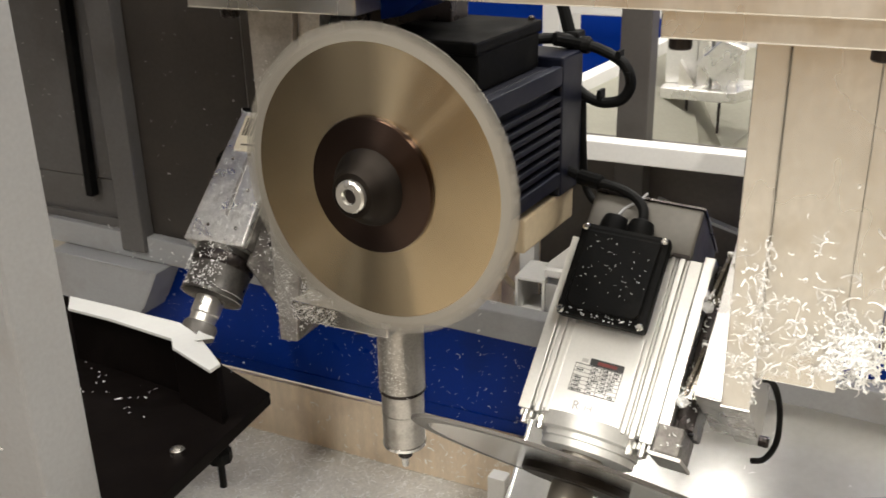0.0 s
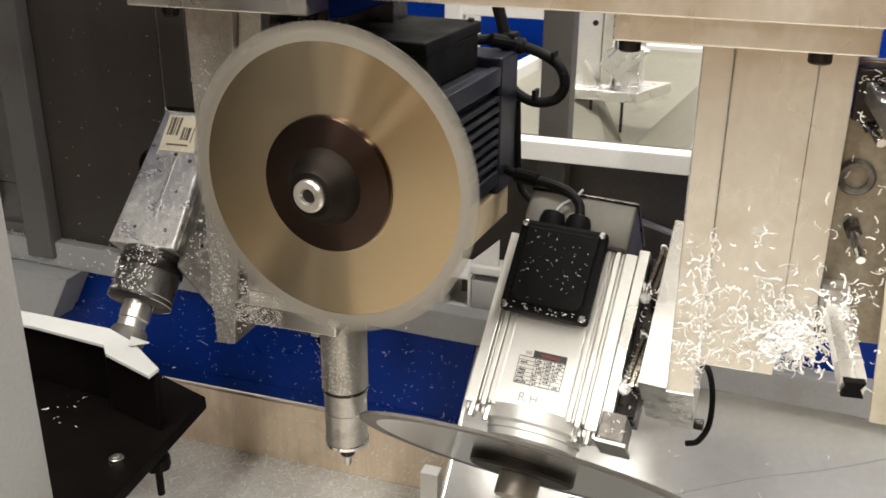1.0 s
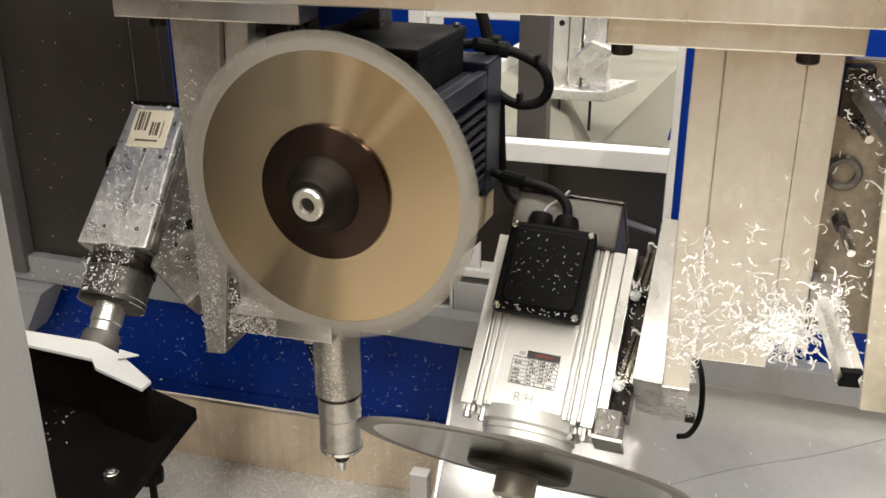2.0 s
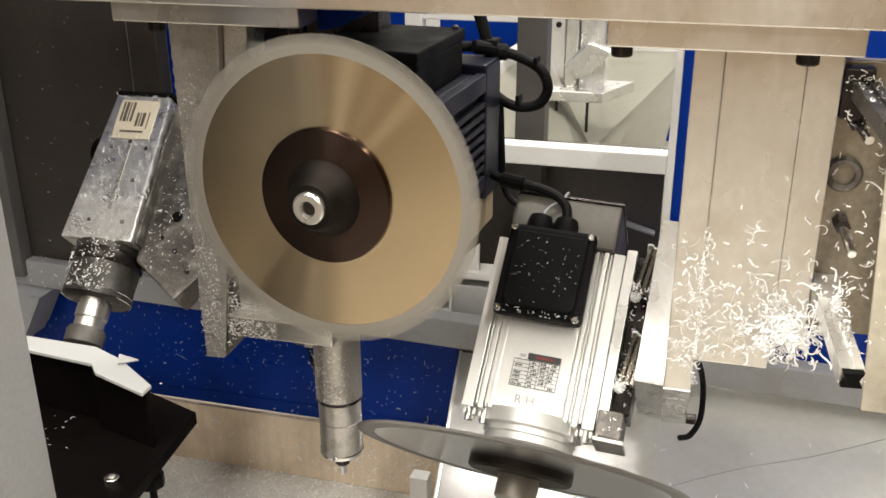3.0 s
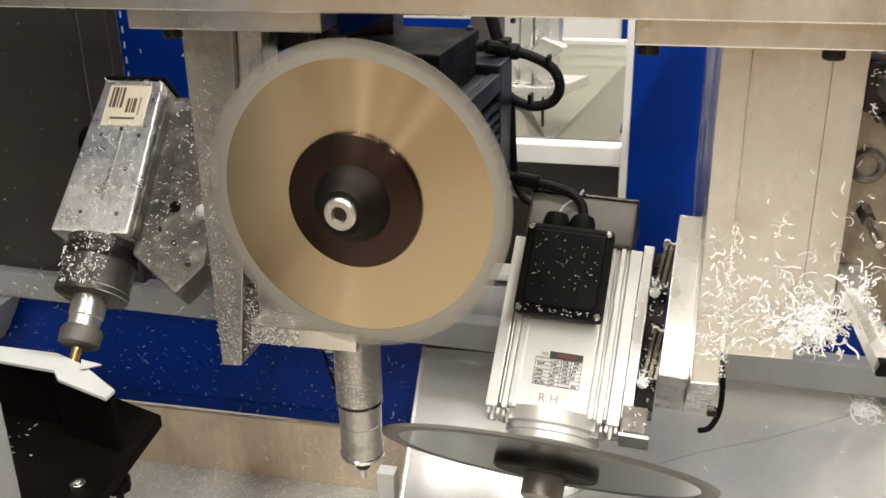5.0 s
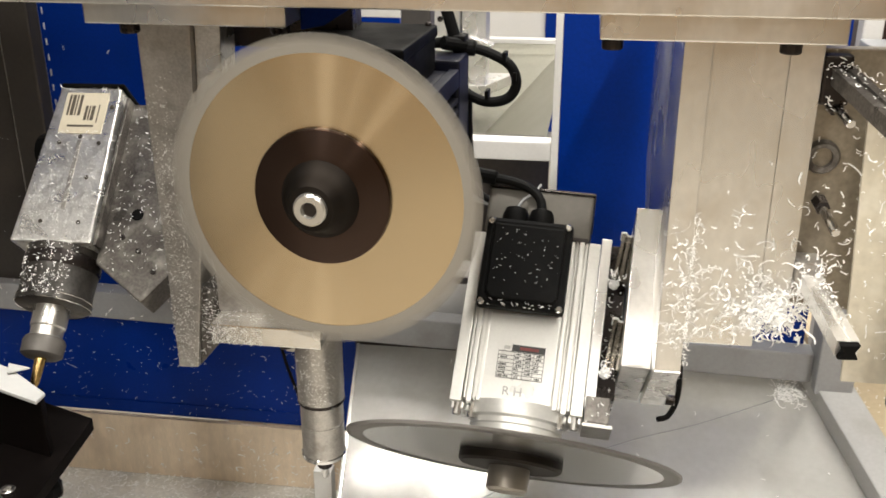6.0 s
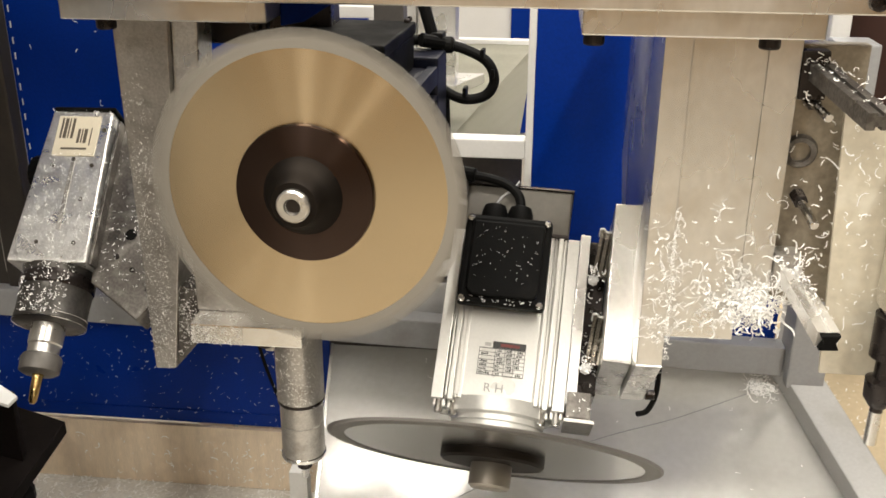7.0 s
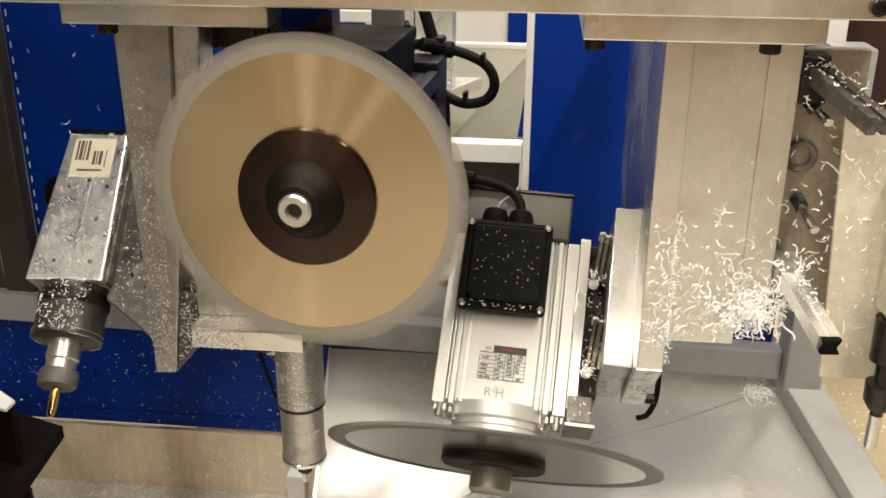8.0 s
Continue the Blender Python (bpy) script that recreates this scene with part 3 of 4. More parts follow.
for x, y, z in ((0.163, 1.03, 1.314), (0.372, 1.03, 1.314), (-0.455, 1.03, 1.319), (-0.26, 1.05, 1.319)):
    part("bolt", bolt(0.013, 0.016, at(x, y, z, DOWN)), BLACK_STEEL, carriage, "black socket screw", world=True)
part("bolt", bolt(0.010, 0.008, at(0.472, 0.975, 1.362, FACING)), BLACK_STEEL, carriage, world=True)

# added block that fills the dark area under the left foot plate
part("dark_filler", box((-0.398, 1.20, 1.255), (-0.20, 1.26, 1.3455), 0.003), BLACK_STEEL, carriage, "dark block added under the foot plate", world=True)
part("gusset", prism([(-0.2355, 1.3465), (-0.150, 1.3465), (-0.205, 1.312), (-0.2355, 1.306)], 0.12, at(0, 1.18, 0, FACING), 0.002), BLUE, carriage, "blue painted gusset", world=True)

left = thing("drill_bracket", pose(-0.44, 1.11, 1.319), "chip-dusted aluminium bracket plate with a drill cylinder", "bracket")
CARRIED.append(left)
part("plate", prism([(-0.483, 1.3185), (-0.404, 1.3185), (-0.424, 0.950), (-0.446, 0.767), (-0.478, 0.765)], 0.070, at(0, 1.175, 0, FACING), 0.002), ALU_DULL, left, world=True)
part("back_plate", prism([(-0.4035, 1.3185), (-0.366, 1.3185), (-0.392, 0.90), (-0.4225, 0.95)], 0.06, at(0, 1.178, 0, FACING), 0.002), WORN_ALU, left, world=True)
part("foot", prism([(-0.4455, 0.767), (-0.406, 0.813), (-0.398, 0.903), (-0.430, 0.903)], 0.060, at(0, 1.172, 0, FACING), 0.002), GRIMY, left, "dark rough-sawn foot", world=True)
part("arm", box((-0.377, 1.005, 0.868), (-0.216, 1.171, 0.898), 0.002), ALU, left, world=True)
part("gusset", prism([(0, 0), (0.13, 0), (0, 0.14)], 0.02, at(-0.38, 1.07, 0.898, FACING), 0.002), ALU_DULL, left, world=True)
part("bolt", bolt(0.010, 0.012, at(-0.275, 1.03, 0.868, DOWN)), BLACK_STEEL, left, world=True)
part("hose", tube([(-0.33, 1.16, 0.87), (-0.335, 1.18, 0.78), (-0.31, 1.17, 0.70), (-0.275, 1.14, 0.66)], 0.003, 8), RUBBER, left, "thin black air hose", world=True)
AXD = at(-0.246, 1.095, 0.632, Matrix())
drill = part("cylinder", lathe([(0.0325, 0.0655), (0.0335, 0.066), (0.0335, 0.100), (0.036, 0.102), (0.036, 0.235)], 40, AXD), ALU_DULL, left, "speckled aluminium drill cylinder", world=True, smooth=True)
part("sleeve", lathe([(0.031, 0.006), (0.0335, 0.008), (0.0335, 0.062), (0.0320, 0.063), (0.0320, 0.0654)], 40, AXD), ALU_DULL, drill, "smooth steel sleeve", world=True, smooth=True)
part("end_ring", lathe([(0.0310, 0.0), (0.0350, 0.002), (0.0350, 0.007), (0.033, 0.009)], 40, AXD), CHROME, drill, "bright end ring", world=True, smooth=True)
part("seal_ring", lathe([(0.0362, 0.100), (0.0366, 0.1015), (0.0366, 0.104), (0.0362, 0.1055)], 40, AXD, caps=False), BLACK_STEEL, drill, world=True, smooth=True)
part("nose", lathe([(0.004, -0.044), (0.006, -0.040), (0.006, -0.022)], 16, AXD), CHROME, drill, world=True, smooth=True)
part("nose_collar", lathe([(0.008, -0.026), (0.012, -0.022), (0.012, 0.0)], 20, AXD), BLACK_STEEL, drill, world=True, smooth=True)
part("side_valve", box((-0.290, 1.07, 0.825), (-0.276, 1.09, 0.867), 0.003), ALU_DULL, left, world=True)

# upright saw: blade in front of a dark motor
U = Vector((-0.1776, 0.9222, 1.1291))
un = Vector((-0.0715, -0.9974, 0)).normalized()
ux = Vector((0, 0, 1)).cross(un)
M_UP = Matrix.Translation(U) @ Matrix((ux, un.cross(ux), un)).transposed().to_4x4()


def toothed_disc(radius, teeth, gullet, thick, inner):
    """A saw blade's rim with raked teeth, in one mesh, down to the radius inner."""
    bm = bmesh.new()
    out = []
    for k in range(teeth):
        a, s = 2 * math.pi * k / teeth, 2 * math.pi / teeth
        for f, r in ((0.0, radius), (0.45, radius - 0.10 * gullet), (0.70, radius - 0.6 * gullet), (0.85, radius - gullet), (0.98, radius - 0.5 * gullet)):
            out.append((r * math.cos(a + f * s), r * math.sin(a + f * s)))
    n = len(out)
    for z in (thick / 2, -thick / 2):
        loops = [[bm.verts.new((x, y, z)) for x, y in out]]
        for r in (radius - 1.12 * gullet, inner):
            loops.append([bm.verts.new((r * math.cos(math.atan2(y, x)), r * math.sin(math.atan2(y, x)), z)) for x, y in out])
        for o, i in zip(loops, loops[1:]):
            for k in range(n):
                bm.faces.new((i[k], i[(k + 1) % n], o[(k + 1) % n], o[k]))
        rim = loops[0]
        if z > 0:
            front = rim
        else:
            for k in range(n):
                bm.faces.new((front[k], rim[k], rim[(k + 1) % n], front[(k + 1) % n]))
    bmesh.ops.recalc_face_normals(bm, faces=bm.faces)
    return bm


saw = thing("upright_saw", M_UP, "spinning circular saw blade on a dark finned motor", "saw")
CARRIED.append(saw)
disc = part("blade", lathe([(0.03, -0.0015), (0.178, -0.0015), (0.178, 0.0015), (0.03, 0.0015)], 96), BLADE, saw, "brushed steel saw blade")
part("toothed_rim", toothed_disc(0.2, 60, 0.016, 0.0038, 0.176), TOOTH, disc, "dull grey toothed rim")
part("flange", lathe([(0.0868, 0.0018), (0.0872, 0.006), (0.086, 0.009), (0.060, 0.0125), (0.050, 0.013)], 72), FLANGE, disc, "blackened clamping flange", smooth=True)
part("boss", lathe([(0.050, 0.0125), (0.047, 0.019), (0.040, 0.028), (0.034, 0.034), (0.031, 0.044), (0.028, 0.047), (0.018, 0.047)], 60), BOSS, disc, "black conical boss", smooth=True)
part("arbor_nut", lathe([(0.0205, 0.046), (0.0205, 0.052), (0.018, 0.055), (0.0105, 0.055), (0.008, 0.049)], 40), TURNED_BRIGHT, disc, "bright arbor nut", smooth=True)
part("nut_hole", lathe([(0.0085, 0.0488), (0.0085, 0.0500)], 20), BLACK_STEEL, disc, "rust-brown bore")
part("shaft", lathe([(0.03, -0.06), (0.03, -0.0018)], 32), CHROME, saw, smooth=True)
motor = part("motor", box((-0.085, -0.092, -0.36), (0.085, 0.085, -0.05), 0.010), NAVY, saw, "dark navy finned motor")
for k in range(7):
    y = -0.062 + 0.0165 * k
    part("fin", box((0.083, y, -0.352), (0.097, y + 0.0075, -0.06), 0.001), NAVY, motor)
part("side_band", box((0.083, 0.060, -0.352), (0.098, 0.088, -0.06), 0.002), NAVY_PLATE, motor)
part("side_band", box((0.083, -0.095, -0.352), (0.098, -0.072, -0.06), 0.002), NAVY_PLATE, motor)
part("end_plate", box((-0.095, -0.112, -0.430), (0.098, 0.100, -0.3525), 0.004), NAVY_PLATE, motor, "navy painted end plate")
part("foot_block", box((-0.05, -0.165, -0.42), (0.092, -0.1125, -0.24), 0.003), BEIGE, saw, "tan-stained foot block")
lid = part("terminal_box", box((-0.098, 0.086, -0.345), (0.064, 0.140, -0.15), 0.006), BLACK, saw, "black plastic terminal box")
part("lid", box((-0.102, 0.136, -0.350), (0.066, 0.154, -0.145), 0.004), BLACK, lid)
part("lid_screw", lathe([(0.005, 0), (0.005, 0.004), (0.003, 0.006)], 12, at(0.055, 0.154, -0.335, pose(0, 0, 0, -90, 0, 0))), BLACK_STEEL, lid)
part("cable_gland", rod((0.062, 0.118, -0.40), (0.095, 0.108, -0.43), 0.011, 12, 0.002), BLACK, saw)
part("cable", tube([(0.030, 0.120, -0.36), (0.055, 0.114, -0.42), (0.082, 0.108, -0.43), (0.121, 0.102, -0.43), (0.161, 0.083, -0.43), (0.174, 0.054, -0.43), (0.161, 0.029, -0.43), (0.129, 0.021, -0.43), (0.098, 0.030, -0.435), (0.070, 0.050, -0.445), (0.05, 0.06, -0.46)], 0.0082, 12), RUBBER, saw, "black corrugated cable loop")
part("cable", tube([(0.078, 0.110, -0.43), (0.066, 0.15, -0.43), (0.05, 0.20, -0.43), (0.02, 0.30, -0.43)], 0.0095, 12), RUBBER, saw)
part("cable", tube([(0.096, 0.02, -0.437), (0.099, -0.05, -0.437), (0.104, -0.11, -0.437), (0.120, -0.135, -0.43), (0.15, -0.145, -0.42)], 0.006, 10), RUBBER, saw)
part("clamp", box((0.074, 0.090, -0.447), (0.094, 0.126, -0.415), 0.004), BLACK, saw)
part("clamp", lathe([(0.009, 0), (0.013, 0.004), (0.013, 0.014), (0.009, 0.018)], 14, at(0.092, 0.106, -0.43, pose(0, 0, 0, 0, 90, 0))), BLACK, saw)
for x, y in ((0.172, 0.062), (0.128, 0.031), (0.155, 0.092)):
    part("cable_tie", box((x - 0.003, y - 0.004, -0.441), (x + 0.003, y + 0.010, -0.419), 0.001), BLACK, saw)

# tilted saw: motor leaning back, blade under it
T2 = Vector((0.0535, 1.054, 0.682))
ta = Vector((0.0613, 0.6654, 0.744)).normalized()
tx = (Vector((1, 0, 0)) - ta * ta.x).normalized()
M_TILT = Matrix.Translation(T2) @ Matrix((tx, ta.cross(tx), ta)).transposed().to_4x4()
tilt = thing("tilted_saw", M_TILT, "saw blade under a leaning silver motor with black terminal box", "saw")
CARRIED.append(tilt)
disc2 = part("blade", lathe([(0.03, -0.0016), (0.226, -0.0016), (0.226, 0.0016), (0.03, 0.0016)], 96), BLADE_DARK, tilt, "polished steel saw blade")
# the rim's dark reflection is put into its tooth colour
part("toothed_rim", toothed_disc(0.25, 72, 0.010, 0.0042, 0.224), TOOTH_DARK, disc2, "dark toothed rim")
part("flange", lathe([(0.030, -0.016), (0.074, -0.016), (0.078, -0.012), (0.078, -0.0020)], 64), BOSS, disc2, "blackened clamping flange", smooth=True)
part("arbor_nut", lathe([(0.027, -0.052), (0.031, -0.048), (0.031, -0.018), (0.03, -0.016)], 40), TURNED, disc2, "dull steel arbor nut", smooth=True)
part("shaft", lathe([(0.03, 0.0018), (0.03, 0.07)], 32), TURNED, tilt, smooth=True)
BACKED = Matrix.Translation((0, 0.040, 0))     # the motor's front lies behind the shaft's line
part("end_shield", lathe([(0.060, 0.028), (0.068, 0.032), (0.068, 0.042), (0.071, 0.044), (0.071, 0.052), (0.079, 0.055), (0.083, 0.075)], 64, Matrix.Translation((0, 0.022, 0))), CAST, tilt, "turned aluminium end shield", smooth=True)
body = part("motor", box((-0.080, -0.078, 0.072), (0.080, 0.085, 0.335), 0.004, BACKED), CAST, tilt, "silver extruded motor body")
for side in (-1, 1):
    for k, (x, w, y, z) in enumerate(((0.0525, 0.006, -0.0855, 0.070), (0.0605, 0.0025, -0.084, 0.070), (0.0655, 0.0075, -0.087, 0.066), (0.0750, 0.003, -0.083, 0.072), (0.0800, 0.0175, -0.086, 0.066))):
        lo, hi = sorted((side * x - (0.002 if side < 0 else 0), side * (x + w) - (0.002 if side < 0 else 0)))
        part("rib", box((lo, y, z), (hi, -0.07, 0.335), 0.0010, BACKED), CAST, body)
    for k in range(5):
        y = -0.05 + 0.026 * k
        lo, hi = sorted((side * 0.078, side * 0.097))
        part("rib", box((lo, y, 0.066), (hi, y + 0.006, 0.335), 0.001, BACKED), CAST, body)
    for x, y in ((0.087, -0.074), (0.066, -0.064)):
        part("foot_screw", rod((side * x, y + 0.040, 0.046), (side * x, y + 0.040, 0.070), 0.0065, 10, 0.001), CHROME, body)
        part("lug", box((side * x - 0.009, y - 0.004, 0.056), (side * x + 0.009, y + 0.016, 0.0655), 0.001, BACKED), CAST, body)
part("nameplate", box((-0.0655, -0.0850, 0.074), (0.0495, -0.0785, 0.206), 0.001, BACKED), PLATE_WHITE, body, "white foil-faced cover plate")
tb = part("terminal_box", box((-0.078, -0.126, 0.2055), (0.054, -0.100, 0.348), 0.007, BACKED), BLACK, tilt, "black terminal box flecked with white chips")
bm = prism([(-0.056, 0.216), (0.034, 0.216), (0.042, 0.224), (0.044, 0.336), (-0.066, 0.336), (-0.066, 0.226)], 0.008, Matrix.Translation((0, -0.1255, 0)) @ FACING, 0.0035)
bmesh.ops.transform(bm, matrix=BACKED, verts=bm.verts)
part("lid", bm, BLACK, tb, "raised lid panel")
part("box_base", box((-0.070, -0.0995, 0.214), (0.046, -0.0785, 0.340), 0.003, BACKED), BLACK, tb)
for x, z in ((-0.070, 0.211), (0.046, 0.211), (-0.070, 0.340), (0.046, 0.340)):
    part("screw", lathe([(0.0056, 0), (0.0054, 0.003), (0.0035, 0.0048)], 14, at(x, -0.086, z, FACING)), CHROME, tb)
part("fan_cover", box((-0.086, -0.086, 0.3355), (0.080, 0.085, 0.413), 0.004, BACKED), FAN_TAUPE, tilt, "dull sheet fan cover")
part("fan_rim", box((-0.088, -0.088, 0.4132), (0.082, 0.087, 0.4175), 0.001, BACKED), BLACK_STEEL, tilt, "dark rim of the fan cover")
part("fan_notch", box((0.052, -0.0875, 0.3352), (0.078, -0.0862, 0.341), 0.0005, BACKED), BLACK_STEEL, tilt)
for x in (-0.038, 0.002):
    part("cable_gland", lathe([(0.016, 0), (0.0195, 0.004), (0.0200, 0.020), (0.0170, 0.030), (0.0085, 0.034)], 20, at(x, -0.064, 0.340, Matrix())), BLACK, tilt, smooth=True)
part("cable", tube([(0.002, -0.064, 0.370), (-0.004, -0.064, 0.392), (-0.022, -0.064, 0.408), (-0.050, -0.066, 0.416), (-0.085, -0.065, 0.420), (-0.11, -0.062, 0.424), (-0.14, -0.06, 0.434)], 0.0075), RUBBER, tilt)
part("cable", tube([(-0.038, -0.064, 0.370), (-0.030, -0.062, 0.388), (-0.014, -0.06, 0.404), (-0.006, -0.055, 0.420)], 0.0022), GREY_PAINT, tilt, "thin grey cable")
part("connector", rod((-0.075, -0.066, 0.419), (-0.115, -0.062, 0.425), 0.012, 12, 0.003), BLACK, tilt)
part("side_plate", box((0.0985, -0.046, 0.078), (0.114, 0.09, 0.345), 0.0015), ALU_BRIGHT, tilt)
part("guide_block", box((0.1145, -0.020, 0.100), (0.142, 0.07, 0.345), 0.003), BLACK_STEEL, tilt)
part("base_block", box((0.100, -0.050, 0.058), (0.136, 0.06, 0.098), 0.003), GRIMY, tilt, "chip-dusted lower block")
part("base_strip", box((0.098, -0.054, 0.052), (0.142, 0.05, 0.0575), 0.001), ALU_DULL, tilt)
SLOT = [(-0.011, -0.009), (-0.006, -0.010), (-0.003, -0.004), (0.003, -0.004), (0.006, -0.010), (0.011, -0.009), (0.011, 0.009), (0.006, 0.010), (0.003, 0.004), (-0.003, 0.004), (-0.006, 0.010), (-0.011, 0.009)]
for z in (0.137, 0.275):
    lie_in = at(0.131, -0.052, z, Matrix()) @ pose(0, 0, 0, -12, 6, 0)
    guide = part("guide_rail", prism(SLOT, 0.082, lie_in, 0.0008), SMOKED, tilt, "polished steel guide with a burr of shavings")
    rim = [lie_in @ Vector((x * 1.05, y * 1.05, 0.0825)) for x, y in SLOT]
    part("burr", tube(rim + rim[:1], 0.0019, 6, 3), CHIP, guide, "white burr round the end")
    part("packed_chips", lathe([(0.002, -0.004), (0.008, 0.0), (0.006, 0.004), (0.0085, 0.007), (0.003, 0.010)], 6, at(0.122, -0.050, z - 0.006, pose(0, 0, 0, 65, 25, 0))), PLASTIC, tilt, "packed white chips")
    for k in (0.028, 0.052):
        part("guide_screw", bolt(0.0055, 0.005, at(0.1185, -0.020, z + k, FACING)), BLACK_STEEL, tilt)

# writing on the tilted motor's plate
def plate_text(body_text, x, z, size, material, name="writing", y=-0.0842):
    data = bpy.data.curves.new(name, "FONT")
    data.body, data.size, data.extrude = body_text, size, 0.0001
    ob = new(name, data)
    data.materials.append(material)
    ob.parent = body
    ob.matrix_basis = at(x, y, z, FACING)
    return ob


part("label_table", box((-0.0365, -0.0445 - 0.0012, 0.108), (0.0330, -0.0440, 0.150)), PLATE_WHITE, body, "printed rating label")
part("label_header", box((-0.0165, -0.0465, 0.1505), (0.0330, -0.0445, 0.1605)), INK, body, "dark label header")
part("label_mark", box((-0.0050, -0.0468, 0.1530), (0.0235, -0.0464, 0.1575)), INK_RED, body, "dark red printed mark")
part("label_bar", box((-0.0290, -0.0458, 0.1525), (-0.0195, -0.0452, 0.1580)), PALE_INK, body)
rng = random.Random(4)
for r in range(8):
    z = 0.1082 + 0.0058 * r
    part("label_line", box((-0.0365, -0.0462, z), (0.0330, -0.0456, z + (0.0011 if r in (0, 7) else 0.0007))), INK, body)
for x in (-0.0365, -0.0125, 0.0020, 0.0165, 0.0322):
    part("label_line", box((x, -0.0462, 0.1082), (x + 0.0008, -0.0456, 0.1495)), INK, body)
for r in range(7):
    z = 0.1096 + 0.0058 * r
    for x, w, keep in ((-0.0350, 0.016, 0.45), (-0.0112, 0.0105, 0.9), (0.0035, 0.010, 0.35), (0.0180, 0.0105, 0.85)):
        if rng.random() < keep:
            u = x + rng.uniform(0, 0.003)
            while u < x + w * rng.uniform(0.6, 1.0):
                g = rng.uniform(0.0012, 0.0030)
                part("label_bar", box((u, -0.0462, z + 0.0004), (u + g, -0.0456, z + rng.uniform(0.0026, 0.0040))), INK, body)
                u += g + 0.0007
plate_text("R H", -0.024, 0.083, 0.019, INK_GREY, y=-0.0462)

# mounting plates beside the tilted saw
mount = thing("saw_mount", pose(0.30, 1.05, 1.1), "milled aluminium mounting plates strewn with white shavings", "bracket")
CARRIED.append(mount)
side_face = pose(0, 0, 0, 90, 0, 90)          # y, z outline laid across x
part("web_plate", prism([(1.014, 1.3138), (1.014, 0.868), (1.190, 0.711), (1.36, 0.90), (1.50, 1.02), (1.50, 1.3138)], 0.0345, at(0.2470, 0, 0, side_face), 0.0015), ALU, mount, world=True)
part("cut_end", prism([(1.014, 0.868), (1.189, 0.712), (1.1875, 0.7105), (1.0125, 0.8665)], 0.0345, at(0.2470, 0, 0, side_face)), WORN_ALU, mount, "rough-sawn lower end", world=True)
part("cut_end", box((0.144, -0.104, 0.1362), (0.184, 0.135, 0.1378), 0.0, M_TILT), WORN_ALU, mount, "rough-sawn lower end", world=True)
part("face_plate", box((0.2818, 1.030, 0.905), (0.3731, 1.055, 1.3138), 0.0015), ALU, mount, world=True)
part("face_plate", box((0.3732, 1.0285, 0.955), (0.412, 1.055, 1.3138), 0.0015), ALU, mount, world=True)
part("lean_plate", box((0.144, -0.104, 0.138), (0.184, 0.135, 0.379), 0.0015, M_TILT), ALU_BRIGHT, mount, "bright leaning aluminium plate", world=True)
part("screw", rod((0.2818, 1.16, 0.737), (0.296, 1.16, 0.737), 0.008, 12, 0.001), BLACK_STEEL, mount, world=True)
part("hose", tube([(0.280, 1.120, 0.856), (0.291, 1.150, 0.838), (0.300, 1.180, 0.795), (0.304, 1.190, 0.752), (0.302, 1.190, 0.717), (0.290, 1.180, 0.696), (0.274, 1.170, 0.695)], 0.0045, 8), RUBBER, mount, "black air hose", world=True)

# milling spindle on its slide
SP = Vector((-0.715, 1.287, 0.842))
sa = Vector((-0.02, 0.70, 0.71)).normalized()
sx = (Vector((1, 0, 0)) - sa * sa.x).normalized()
M_SP = Matrix.Translation(SP) @ Matrix((sx, sa.cross(sx), sa)).transposed().to_4x4()
SLIDE = Vector((0, -0.72, 0.69))
GROWN = Matrix.Diagonal((1.18, 1.18, 1.18, 1))


def spart(name, bm, material, parent, label="", smooth=False):
    bmesh.ops.transform(bm, matrix=GROWN, verts=bm.verts)
    return part(name, bm, material, parent, label, smooth=smooth)


spin = thing("milling_spindle", M_SP, "chip-dusted aluminium milling spindle with a barcode label", "spindle")
spart("housing", prism([(-0.067, 0), (0.052, 0), (0.046, 0.247), (-0.048, 0.247)], 0.085, at(0, 0.085, 0, FACING), 0.003), WORN_ALU, spin, "bright aluminium housing")
spart("label", box((-0.036, -0.0012, 0.170), (0.030, 0.0005, 0.238)), LABEL_BEIGE, spin, "white barcode label")
for x, w, z, h in ((-0.030, 0.003, 0.200, 0.034), (-0.025, 0.005, 0.200, 0.034), (-0.018, 0.002, 0.200, 0.034), (-0.013, 0.004, 0.200, 0.034), (-0.002, 0.004, 0.192, 0.024), (0.004, 0.002, 0.192, 0.024), (0.008, 0.005, 0.192, 0.024), (0.018, 0.0015, 0.188, 0.03), (-0.024, 0.04, 0.181, 0.003)):
    spart("bar", box((x, -0.0018, z), (x + w, -0.0008, z + h)), FADED_INK, spin)
for x, z in ((-0.03, 0.155), (0.03, 0.155), (0.0, 0.165), (-0.028, 0.03), (0.028, 0.03), (0.024, 0.10), (0.038, 0.215)):
    spart("screw", bolt(0.0032, 0.0015, at(x, 0, z, FACING)), FAN_TAUPE, spin)
spart("top_cap", box((-0.047, -0.004, 0.2475), (0.050, 0.088, 0.253), 0.002), BLACK, spin)
spart("groove", box((-0.003, -0.0010, 0.05), (0.003, 0.0005, 0.16)), ALU_DULL, spin)
AXIS = at(-0.006, 0.047, 0, Matrix())
for z in (-0.0812, -0.0725):
    spart("bright_ring", lathe([(0.0517, z), (0.0522, z + 0.0006), (0.0517, z + 0.0012)], 40, AXIS, caps=False), CHROME, spin, smooth=True)
spart("nose", lathe([(0.047, -0.082), (0.0515, -0.079), (0.0515, -0.070), (0.050, -0.066), (0.051, -0.010), (0.053, 0.0)], 40, AXIS), NOSE_STEEL, spin, "dark chip-dusted round spindle nose", smooth=True)
